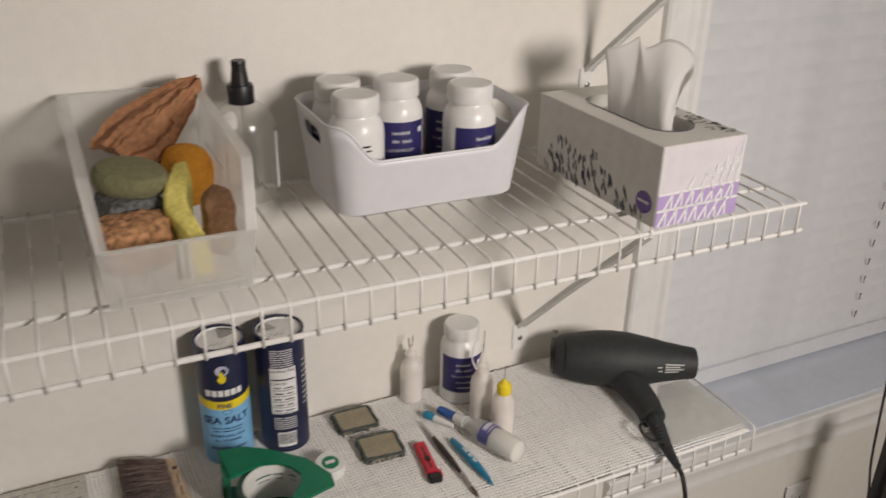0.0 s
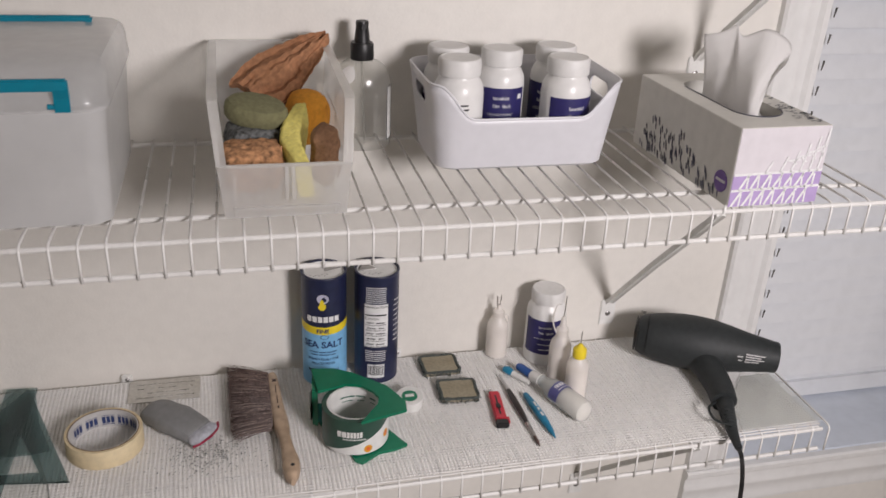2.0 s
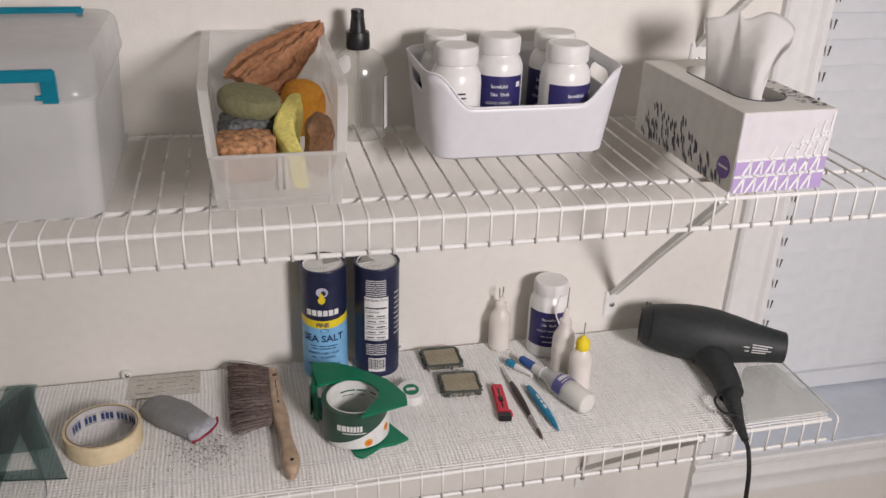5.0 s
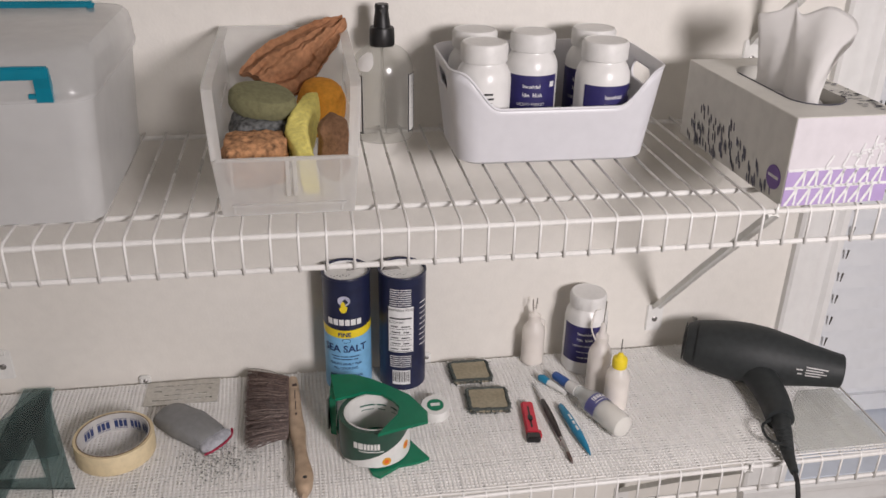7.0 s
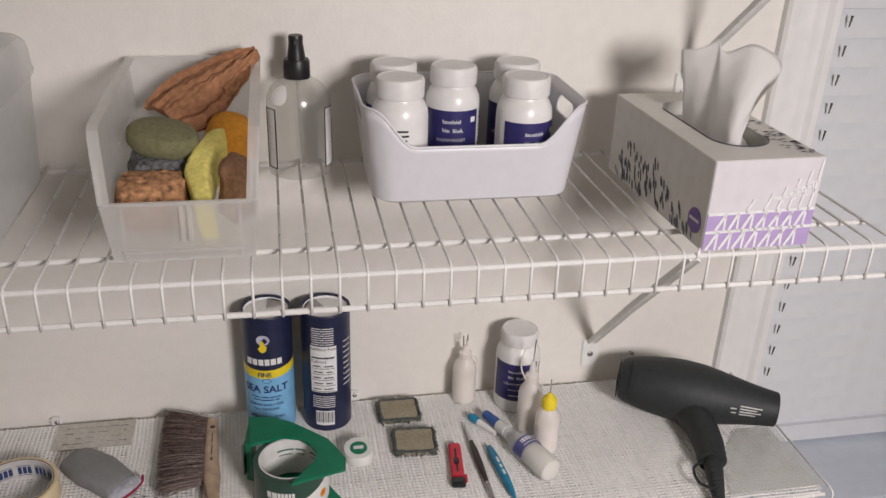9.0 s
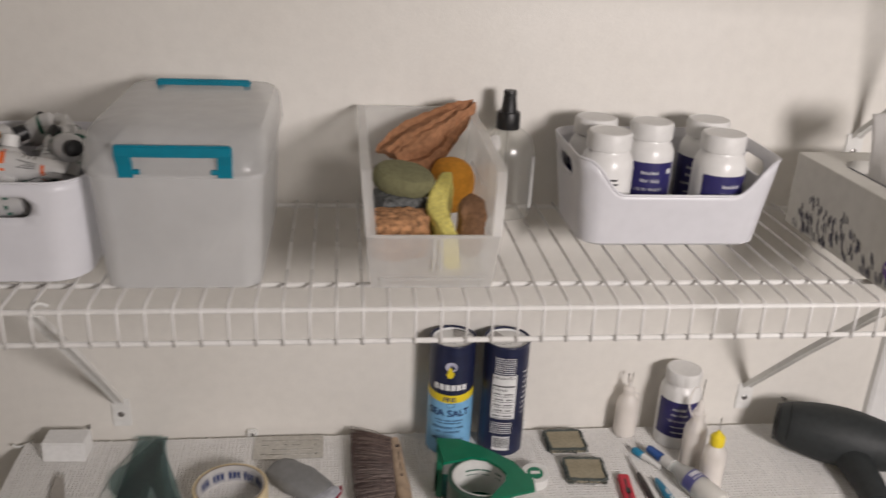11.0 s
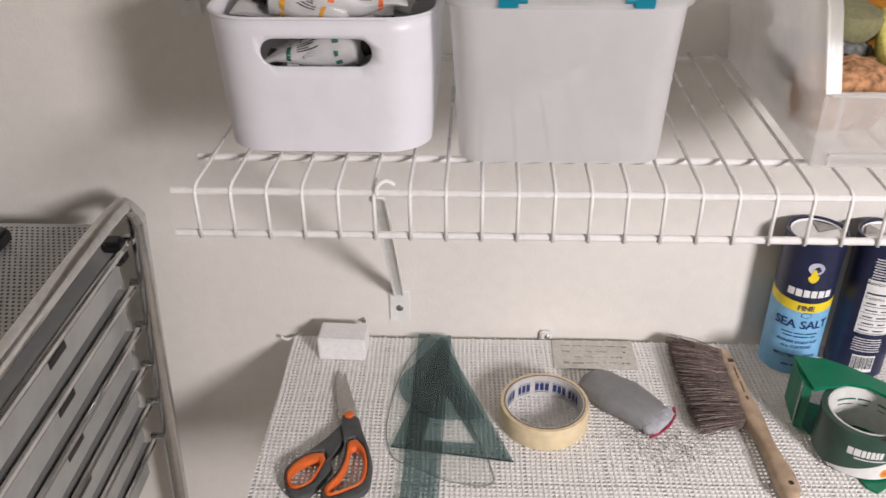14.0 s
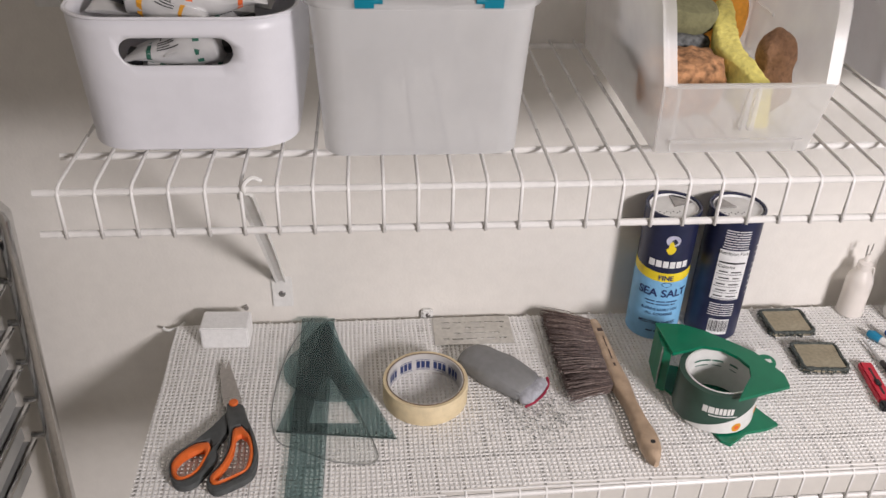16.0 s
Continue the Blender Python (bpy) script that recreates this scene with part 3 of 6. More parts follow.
def make_tub():
    t = thing("storage_tub", "white plastic tub with a slot handle, full of paint tubes", "tub", pose(0.1155, -0.147, U))
    ob = part("body", open_tub(0.155, 0.220, 0.166, 0.222, 0.034, 0.036, lambda x, y: 0.104), TUB)
    thicken(ob, 0.0026)
    c = part("cutter", pill(0.079, 0.0205, 0.03), TUB, m=pose(-0.002, -0.105, 0.0795))
    bpy.context.view_layer.update()
    cut(ob, c)
    ob.parent = t
    rimring = round_rect(0.166, 0.222, 0.036, 0.1035, n=8)
    part("rim", tube(B(), rimring + rimring[:1], 0.0013, 6, False), TUB, t)
    return t


make_tub()


def paint_tube(m, length, ink, cap, label):
    """A soft metal paint tube: flat crimped tail, round shoulder, screw cap."""
    t = thing("paint_tube", label, "paint tube", m, "paint tubes in the tub")
    R = 0.0148

    def shape(s, k):
        return R * (1 + 0.14 * (1 - s)) * k, R * max(0.1, min(1, s * 1.5 + 0.05)) * k

    rings = []
    for k in range(9):
        s = k / 8
        p, q = shape(s, 1)
        rings.append([(p * math.cos(2 * math.pi * i / 16), q * math.sin(2 * math.pi * i / 16) + 0.0014 * math.sin(9 * s), s * length) for i in range(16)])
    rings.append([(0.007 * math.cos(2 * math.pi * i / 16), 0.007 * math.sin(2 * math.pi * i / 16), length + 0.005) for i in range(16)])
    part("body", roughen(loft(B(), rings, True, True, True), 0.012, 0.0009, length * 90), TUBEFOIL, t)

    def wrap(name, s0, s1, a0, a1, material, note):
        """A printed patch that follows the body from s0 to s1 of its length, between two angles."""
        bm = B()
        grid = []
        for k in range(5):
            s = s0 + (s1 - s0) * k / 4
            p, q = shape(s, 1.035)
            grid.append([bm.verts.new((p * math.cos(radians(x)), q * math.sin(radians(x)) + 0.0014 * math.sin(9 * s), s * length)) for x in [a0 + (a1 - a0) * i / 10 for i in range(11)]])
        for k in range(4):
            for i in range(10):
                bm.faces.new((grid[k][i], grid[k][i + 1], grid[k + 1][i + 1], grid[k + 1][i]))
        return part(name, bm, material, t, note)

    wrap("band", 0.78, 0.85, 0, 360, ink, "printed colour band")
    wrap("stripe", 0.26, 0.31, 0, 360, ink, "thin colour stripe")
    for a in (22, 120, 205, 292):
        for i in range(4):
            wrap("print", 0.38, 0.62 - 0.05 * (i % 3), a + 9 * i, a + 9 * i + 3.2, BLACKINK, "dark printed line")
    for i in range(3):
        wrap("print", 0.40 + 0.07 * i, 0.415 + 0.07 * i, 70, 112 - 9 * (i % 2), BLACKINK, "dark printed line")
        wrap("print", 0.40 + 0.07 * i, 0.415 + 0.07 * i, 246, 284 - 9 * (i % 2), BLACKINK, "dark printed line")
    part("cap", lathe(B(), [(0.0070, length + 0.004), (0.0088, length + 0.005), (0.0082, length + 0.016), (0.0066, length + 0.017)], 14), cap, t, "screw cap")
    return t


def lying(tail, tip):
    """A pose at tail whose z axis points to tip, and the distance."""
    d = Vector(tip) - Vector(tail)
    return Matrix.Translation(tail) @ d.to_track_quat("Z", "Y").to_matrix().to_4x4(), d.length - 0.016


tube_rows = [
    ((0.112, -0.190, 0.430), (0.117, -0.170, 0.478), ORANGEINK, LIDW), ((0.062, -0.170, 0.452), (0.120, -0.135, 0.473), OCHREINK, BLACKPL),
    ((0.180, -0.212, 0.458), (0.098, -0.222, 0.462), ORANGEINK, LIDW), ((0.180, -0.120, 0.450), (0.150, -0.150, 0.477), GREENINK, BLACKPL),
    ((0.135, -0.120, 0.450), (0.182, -0.185, 0.470), GREENINK, BLACKPL), ((0.080, -0.100, 0.450), (0.150, -0.090, 0.473), GREENINK, LIDW),
    ((0.065, -0.215, 0.448), (0.080, -0.135, 0.462), GREENINK, BLACKPL), ((0.170, -0.075, 0.440), (0.110, -0.070, 0.471), ORANGEINK, BLACKPL),
    ((0.078, -0.226, 0.420), (0.160, -0.229, 0.432), GREENINK, BLACKPL), ((0.165, -0.224, 0.412), (0.085, -0.214, 0.408), GREENINK, BLACKPL),
    ((0.085, -0.190, 0.395), (0.165, -0.200, 0.400), GREENINK, LIDW), ((0.125, -0.080, 0.400), (0.120, -0.170, 0.415), ORANGEINK, LIDW),
    ((0.075, -0.200, 0.375), (0.160, -0.210, 0.378), GREENINK, LIDW), ((0.080, -0.090, 0.380), (0.085, -0.180, 0.385), OCHREINK, LIDW),
    ((0.165, -0.175, 0.440), (0.192, -0.130, 0.476), GREENINK, BLACKPL), ((0.070, -0.120, 0.430), (0.102, -0.185, 0.472), OCHREINK, BLACKPL),
    ((0.140, -0.226, 0.450), (0.070, -0.212, 0.464), OCHREINK, BLACKPL), ((0.150, -0.190, 0.440), (0.158, -0.120, 0.475), GREENINK, LIDW),
    ((0.105, -0.228, 0.425), (0.172, -0.216, 0.440), GREENINK, BLACKPL), ((0.150, -0.228, 0.402), (0.078, -0.226, 0.418), GREENINK, BLACKPL),
]
for tail, tip, ink, cap in tube_rows:
    what = {id(ORANGEINK): "orange", id(OCHREINK): "ochre", id(GREENINK): "dark green"}[id(ink)]
    m, ln = lying((tail[0] - 0.0055, *tail[1:]), (tip[0] - 0.0055, *tip[1:]))
    paint_tube(m, ln, ink, cap, "crumpled white paint tube with a %s band" % what)

# ---- upper shelf: latching box ----


def make_box():
    t = thing("storage_box", "closed frosted plastic storage box with teal latches", "storage box", pose(0.2870, -0.152, U))
    rings = [round_rect(0.138, 0.224, 0.014, 0.0, n=6), round_rect(0.147, 0.234, 0.018, 0.0025, n=6), round_rect(0.151, 0.236, 0.020, 0.040, n=6),
             round_rect(0.156, 0.241, 0.021, 0.085, n=6), round_rect(0.161, 0.246, 0.022, 0.118, n=6)]
    part("body", loft(B(), rings, True, True, False), FROST, t)
    rings = [round_rect(0.167, 0.252, 0.024, 0.116, n=6), round_rect(0.169, 0.254, 0.025, 0.121, n=6), round_rect(0.167, 0.252, 0.026, 0.126, n=6),
             round_rect(0.166, 0.246, 0.028, 0.142, 0, 0.003, n=6), round_rect(0.163, 0.238, 0.030, 0.150, 0, 0.006, n=6),
             round_rect(0.155, 0.224, 0.030, 0.1555, 0, 0.008, n=6), round_rect(0.130, 0.195, 0.028, 0.1575, 0, 0.010, n=6), round_rect(0.08, 0.14, 0.02, 0.158, 0, 0.010, n=6)]
    part("lid", loft(B(), rings, True, False, True), FROSTLID, t, "frosted rounded lid")
    bm = B()
    box(bm, -0.0485, 0.0545, -0.1350, -0.1285, 0.1380, 0.1490, 0.0015)
    latch = part("latch", bm, TEAL, t, "teal plastic front latch")
    for s in (-1, 1):
        x = 0.0030 + s * 0.0450
        leg = [[(x + s * 0.0065 * u - s * 0.002 * k, y - 0.012 * (1 - k) * 0 + 0.010 * k, z) for u, y in ((-1, -0.1346), (1, -0.1346), (1, -0.1280), (-1, -0.1280))] for k, z in ((0, 0.1410), (0.4, 0.130), (0.6, 0.1175))]
        part("clip", loft(B(), leg, True, True, True), TEAL, latch, smooth=False)
        part("pin", tube(B(), [(x - s * 0.005, -0.1270, 0.1225), (x - s * 0.0135, -0.1270, 0.1225)], 0.0026, 8), TEAL, latch)
    bm = B()
    box(bm, -0.050, 0.052, 0.076, 0.084, 0.1580, 0.1645, 0.002)
    top = part("top_handle", bm, TEAL, t, "teal carrying handle")
    for s in (-1, 1):
        part("hinge", box(B(), s * 0.047 - 0.003, s * 0.047 + 0.004, 0.0765, 0.0835, 0.1535, 0.161, 0.001), TEAL, top)
    return t


make_box()

# ---- upper shelf: open-fronted bin with sponges ----


def make_bin():
    """An open-topped bin: level side rims turned inwards, a steep open front over a low lip."""
    t = thing("stacking_bin", "cloudy plastic open-fronted bin full of sponges", "bin", pose(0.529, -0.004, U))
    side = [(-0.020, 0.0), (-0.012, 0.123), (-0.246, 0.120), (-0.2545, 0.112), (-0.272, 0.059), (-0.262, 0.0)]

    def wide(z):
        return 0.0605 + 0.0100 * z / 0.123

    def wall(name, pts):
        bm = B()
        bm.faces.new([bm.verts.new(p) for p in pts])
        ob = part(name, bm, BINPL, None, smooth=False)
        thicken(ob, 0.0022, 0)
        ob.parent = t
        return ob

    for s in (-1, 1):
        wall("side_wall", [(s * wide(z), y, z) for y, z in side])
    wall("back_wall", [(s * wide(z), y, z) for s, y, z in ((-1, -0.020, 0.0), (1, -0.020, 0.0), (1, -0.012, 0.123), (-1, -0.012, 0.123))])
    wall("front_wall", [(s * wide(z), y, z) for s, y, z in ((-1, -0.262, 0.0), (1, -0.262, 0.0), (1, -0.272, 0.059), (-1, -0.272, 0.059))])
    wall("base", [(s * 0.0605, y, 0.0012) for s, y in ((-1, -0.262), (1, -0.262), (1, -0.020), (-1, -0.020))])
    for s in (-1, 1):
        edge = [(-0.012, 0.1235), (-0.120, 0.1225), (-0.243, 0.1205), (-0.2510, 0.1175), (-0.2555, 0.111), (-0.2640, 0.085), (-0.2725, 0.0590)]
        rings = []
        for i, (y, z) in enumerate(edge):
            p, q = edge[max(0, i - 1)], edge[min(len(edge) - 1, i + 1)]
            d = Vector((q[0] - p[0], q[1] - p[1])).normalized()
            n = Vector((-d.y, d.x)) * -0.0013
            x1, x0 = s * (wide(z) + 0.0012), s * (wide(z) - 0.0088)
            up = [(x0 + (x1 - x0) * k / 6, (-0.4 + 1.6 * (1 - (k / 3 - 1) ** 2))) for k in range(7)]
            rings.append([(x, y - n.x * f, z - n.y * f) for x, f in up] + [(x1, y + n.x, z + n.y), (x0, y + n.x, z + n.y)])
        part("rim", loft(B(), rings, True, True, True), BINPL, t, "thick turned-in rim")
        part("side_rib", box(B(), s * 0.0655 - 0.0015, s * 0.0655 + 0.0015, -0.150, -0.060, 0.070, 0.074, 0.001), BINPL, t, smooth=False)
        part("front_rib", box(B(), s * 0.050 - 0.001, s * 0.050 + 0.001, -0.2655, -0.2625, 0.002, 0.052), BINPL, t, smooth=False)
    part("front_rim", box(B(), -0.0635, 0.0635, -0.2752, -0.2695, 0.0570, 0.0600, 0.001), BINPL, t)
    part("back_rim", box(B(), -0.0715, 0.0715, -0.0150, -0.0090, 0.1215, 0.1255, 0.001), BINPL, t)
    part("divider_slot", box(B(), -0.001, 0.0025, -0.2735, -0.2635, 0.022, 0.057, 0.0006), BINPL, t)
    part("divider_slot", box(B(), 0.0055, 0.009, -0.2735, -0.2635, 0.022, 0.057, 0.0006), BINPL, t)
    part("label_ledge", box(B(), -0.052, 0.054, -0.2690, -0.2640, 0.010, 0.0125, 0.0006), BINPL, t)
    return t


make_bin()


def blob(rx, ry, rz, size, depth, seed, sub=4, square=0.0):
    bm = B()
    bmesh.ops.create_icosphere(bm, subdivisions=sub, radius=1)
    for v in bm.verts:
        c = v.co
        if square:
            k = max(abs(c.x), abs(c.y), abs(c.z))
            c = c.lerp(c / k, square)
        v.co = Vector((c.x * rx, c.y * ry, c.z * rz))
    return roughen(bm, size, depth, seed)


def sponge(name, bm, material, label, m):
    ob = part(name, bm, material, None, "", m=m)
    return tagged(ob, label, "sponge", "sponges in the bin")


def smooth_rows(rows, steps):
    """Catmull-Rom through rows of five numbers."""
    a = smooth_line([r[:3] for r in rows], steps)
    b = smooth_line([(r[3], r[4], 0) for r in rows], steps)
    return [(*p, q.x, q.y) for p, q in zip(a, b)]


def loofah():
    """A wavy leaf of dried sponge, ribbed from root to tip."""
    bm = B()
    nx, ny = 60, 40
    rows = []
    for sgn in (1, -1):
        grid = []
        for i in range(nx + 1):
            s = i / nx
            half = 0.036 * (1 - 0.88 * s ** 2.2) * (0.70 + 0.30 * math.sin(min(1, s * 3) * math.pi / 2))
            row = []
            for j in range(ny + 1):
                v = (j / ny - 0.5) * 2
                rib = 0.0030 * math.sin(4.6 * v + 3.0 * s) + (0.0022 - 0.0016 * s) * math.sin(12 * v + 5 * s + 1.5 * math.sin(6 * s)) + 0.0006 * math.sin(27 * v - 6 * s)
                rib -= 0.005 * math.exp(-((v + 0.25 + 0.5 * s) / 0.10) ** 2) * (s < 0.55) + 0.003 * math.exp(-((v - 0.45 + 0.4 * s) / 0.08) ** 2) * (s < 0.7)
                wob = 0.003 * noise.noise(Vector((s * 7, v * 3, 1)))
                edge = (1 - abs(v) ** 3)
                row.append(bm.verts.new((s * 0.118 - 0.012 * v * v * (1 - s), v * half + 0.002 * noise.noise(Vector((s * 12, v, 4))), rib + wob + sgn * (0.0035 + 0.006 * edge) * (1 - 0.6 * s))))
            grid.append(row)
        rows.append(grid)
    for k, g in enumerate(rows):
        for i in range(nx):
            for j in range(ny):
                q = (g[i][j], g[i + 1][j], g[i + 1][j + 1], g[i][j + 1])
                bm.faces.new(q if k == 0 else q[::-1])
    a, b = rows
    for i in range(nx):
        bm.faces.new((a[i][0], b[i][0], b[i + 1][0], a[i + 1][0]))
        bm.faces.new((a[i + 1][ny], b[i + 1][ny], b[i][ny], a[i][ny]))
    for j in range(ny):
        bm.faces.new((a[0][j + 1], b[0][j + 1], b[0][j], a[0][j]))
        bm.faces.new((a[nx][j], b[nx][j], b[nx][j + 1], a[nx][j + 1]))
    bmesh.ops.recalc_face_normals(bm, faces=bm.faces)
    return roughen(bm, 0.005, 0.0011, 3)


lx = Vector((0.098, 0.040, 0.064)).normalized()
lz = Vector((-0.10, -0.80, 0.58))
lz = (lz - lx * lz.dot(lx)).normalized()
ly = lz.cross(lx)
sponge("leaf_sponge", loofah(), LOOFAH, "ribbed brown sponge leaf leaning on the bin's back",
       Matrix(((lx.x, ly.x, lz.x, 0.504), (lx.y, ly.y, lz.y, -0.082), (lx.z, ly.z, lz.z, U + 0.076), (0, 0, 0, 1))))
bm = B()
lathe(bm, [(0.001, -0.0120), (0.6, -0.0125), (0.88, -0.0105), (0.98, -0.006), (1.0, 0.0), (0.98, 0.006), (0.88, 0.0105), (0.6, 0.0125), (0.001, 0.0130)], 48)
for v in bm.verts:
    v.co.x, v.co.y = v.co.x * 0.0345, v.co.y * 0.0255
sponge("lozenge_sponge", roughen(bm, 0.02, 0.0006, 5), OLIVE, "smooth olive-green oval sponge lying on other sponges", pose(0.5065, -0.160, U + 0.0790, 12, 10, -4))
sponge("grey_block_sponge", blob(0.031, 0.030, 0.022, 0.010, 0.0022, 9, 4, 0.45), GREYSP, "coarse grey sponge under the olive disc", pose(0.502, -0.165, U + 0.046, 0, 4, 12))
sponge("sea_sponge", blob(0.034, 0.024, 0.025, 0.012, 0.0026, 2, 5, 0.45), TANSP, "lumpy tan sea sponge behind the bin's lip", pose(0.499, -0.214, U + 0.037, 10, 0, 5))
sponge("round_sponge", blob(0.027, 0.029, 0.034, 0.02, 0.0012, 4, 4, 0.12), ORANGE, "soft orange round sponge", pose(0.566, -0.100, U + 0.053, 12, 6, 0))
rows = []
for x, y, z, h, w in smooth_rows([(0.5575, -0.130, 0.070, 0.008, 0.0060), (0.5560, -0.142, 0.066, 0.014, 0.0070), (0.5470, -0.170, 0.056, 0.018, 0.0100),
                                  (0.5400, -0.205, 0.046, 0.019, 0.0110), (0.5455, -0.235, 0.040, 0.019, 0.0082), (0.5490, -0.258, 0.034, 0.018, 0.0078)], 6):
    ring = round_rect(2 * w, 2 * h, min(w, h) * 0.45, 0, n=4)
    rows.append([(x + u - 0.10 * v, y, U + z + v) for u, v, q in ring])
bm = loft(B(), rows, True, True, True)
bmesh.ops.subdivide_edges(bm, edges=[e for e in bm.edges if e.calc_length() > 0.006], cuts=3, use_grid_fill=True)
bmesh.ops.recalc_face_normals(bm, faces=bm.faces)
sponge("slab_sponge", roughen(bm, 0.006, 0.0013, 6), YELSP, "pale yellow bent cellulose sponge leaning on the bin's lip", pose(0, 0, 0))
bm = blob(0.017, 0.016, 0.034, 0.012, 0.0022, 11, 4, 0.2)
for v in bm.verts:
    k = 0.92 - 0.09 * math.cos((v.co.z - 0.002) * 170) + 5.0 * max(0, -v.co.z - 0.008)
    v.co.x *= k
    v.co.y *= k
sponge("pear_sponge", bm, BRWNSP, "pear-shaped fine brown sponge standing upright", pose(0.5745, -0.214, U + 0.046, -10, 2, 0))

# ---- upper shelf: spray bottle ----


def spray_bottle():
    t = thing("spray_bottle", "clear spray bottle with a black pump, nearly empty", "spray bottle", pose(0.639, -0.048, U))
    prof = [(0.030, 0.0005), (0.0348, 0.002), (0.0355, 0.006), (0.0355, 0.078), (0.0345, 0.088), (0.0300, 0.0985), (0.0220, 0.1055), (0.0130, 0.1085), (0.0128, 0.112)]
    part("bottle", lathe(B(), prof, 48), CLEARPET, t)
    # a white patch on the left shoulder paints in its bright highlight
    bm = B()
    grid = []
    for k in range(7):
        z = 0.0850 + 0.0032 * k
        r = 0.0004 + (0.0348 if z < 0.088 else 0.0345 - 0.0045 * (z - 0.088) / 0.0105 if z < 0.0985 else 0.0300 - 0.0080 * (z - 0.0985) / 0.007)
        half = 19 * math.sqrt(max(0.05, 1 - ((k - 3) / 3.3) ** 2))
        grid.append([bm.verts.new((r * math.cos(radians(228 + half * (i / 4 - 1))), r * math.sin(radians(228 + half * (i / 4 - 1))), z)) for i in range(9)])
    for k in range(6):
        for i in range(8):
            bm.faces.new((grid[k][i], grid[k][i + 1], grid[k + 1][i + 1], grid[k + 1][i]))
    part("shoulder_glare", bm, JARW, t, "round white patch painting a highlight on the shoulder")
    part("collar", lathe(B(), [(0.0138, 0.1085), (0.0144, 0.110), (0.0142, 0.1265), (0.0132, 0.129)], 32), BLACKPL, t, "black ribbed collar")
    head = part("pump_head", lathe(B(), [(0.0100, 0.128), (0.0092, 0.135), (0.0076, 0.147), (0.0080, 0.152), (0.0072, 0.1545)], 24), BLACKPL, t, "black pump head")
    part("nozzle", tube(B(), [(0, -0.006, 0.1485), (0.0005, -0.0105, 0.1485)], 0.0032, 10), BLACKPL, head)
    part("dip_tube", tube(B(), [(0, 0, 0.105), (0.001, 0, 0.06), (0.004, 0.002, 0.004)], 0.0017, 7), CLEARPET, t, "clear dip tube")
    for a0, a1 in ((-42, -4), (196, 226)):
        part("label", arc_patch(0.0357, a0, a1, 0.012, 0.080), TAPEW, t, "white paper label with a black border")
        bm = B()
        for i in range(9):
            strip_bars(bm, 0.0360, (a0 + a1) / 2, 0.019 + 0.0064 * i, [0.0035, 0.0045], 0.0012)
        part("print", bm, BLACKINK, t, "small black print")
        for z in (0.012, 0.0789):
            part("label_border", arc_patch(0.0360, a0, a1, z, z + 0.0011), BLACKINK, t, "black border line")
        for a in (a0, a1 - 3.2):
            part("label_border", arc_patch(0.0360, a, a + 3.2, 0.012, 0.080, 2), BLACKINK, t, "black border line")
    return t


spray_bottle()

# ---- upper shelf: basket with jars ----


def make_basket():
    t = thing("storage_basket", "white plastic basket with a dipped front, holding jars", "basket", pose(0.818, -0.098, U))

    def rim(x, y):
        if y < -0.045:
            k = min(1, max(0, (abs(x + 0.001) - 0.066) / 0.044))
            return 0.066 + 0.039 * k * k * (3 - 2 * k)
        return 0.105

    ob = part("body", open_tub(0.214, 0.126, 0.238, 0.150, 0.024, 0.028, rim), TUB, None)
    thicken(ob, 0.0024)
    c = part("cutter", pill(0.055, 0.019, 0.03), TUB, m=pose(-0.112, 0.0, 0.083, 0, 0, 90))
    bpy.context.view_layer.update()
    cut(ob, c)
    c = part("cutter", pill(0.055, 0.019, 0.03), TUB, m=pose(0.112, 0.0, 0.083, 0, 0, 90))
    bpy.context.view_layer.update()
    cut(ob, c)
    ob.parent = t
    ring = []
    top = round_rect(0.238, 0.150, 0.028, 0, n=8)
    for p, q in zip(top, top[1:] + top[:1]):
        steps = max(1, int(math.dist(p[:2], q[:2]) / 0.006))
        for s in range(steps):
            x, y = p[0] + (q[0] - p[0]) * s / steps, p[1] + (q[1] - p[1]) * s / steps
            ring.append((x * 0.995, y * 0.993, rim(x, y)))
    part("rim", tube(B(), ring + ring[:1], 0.0016, 6, False), TUB, t, "rounded rim")
    return t


make_basket()


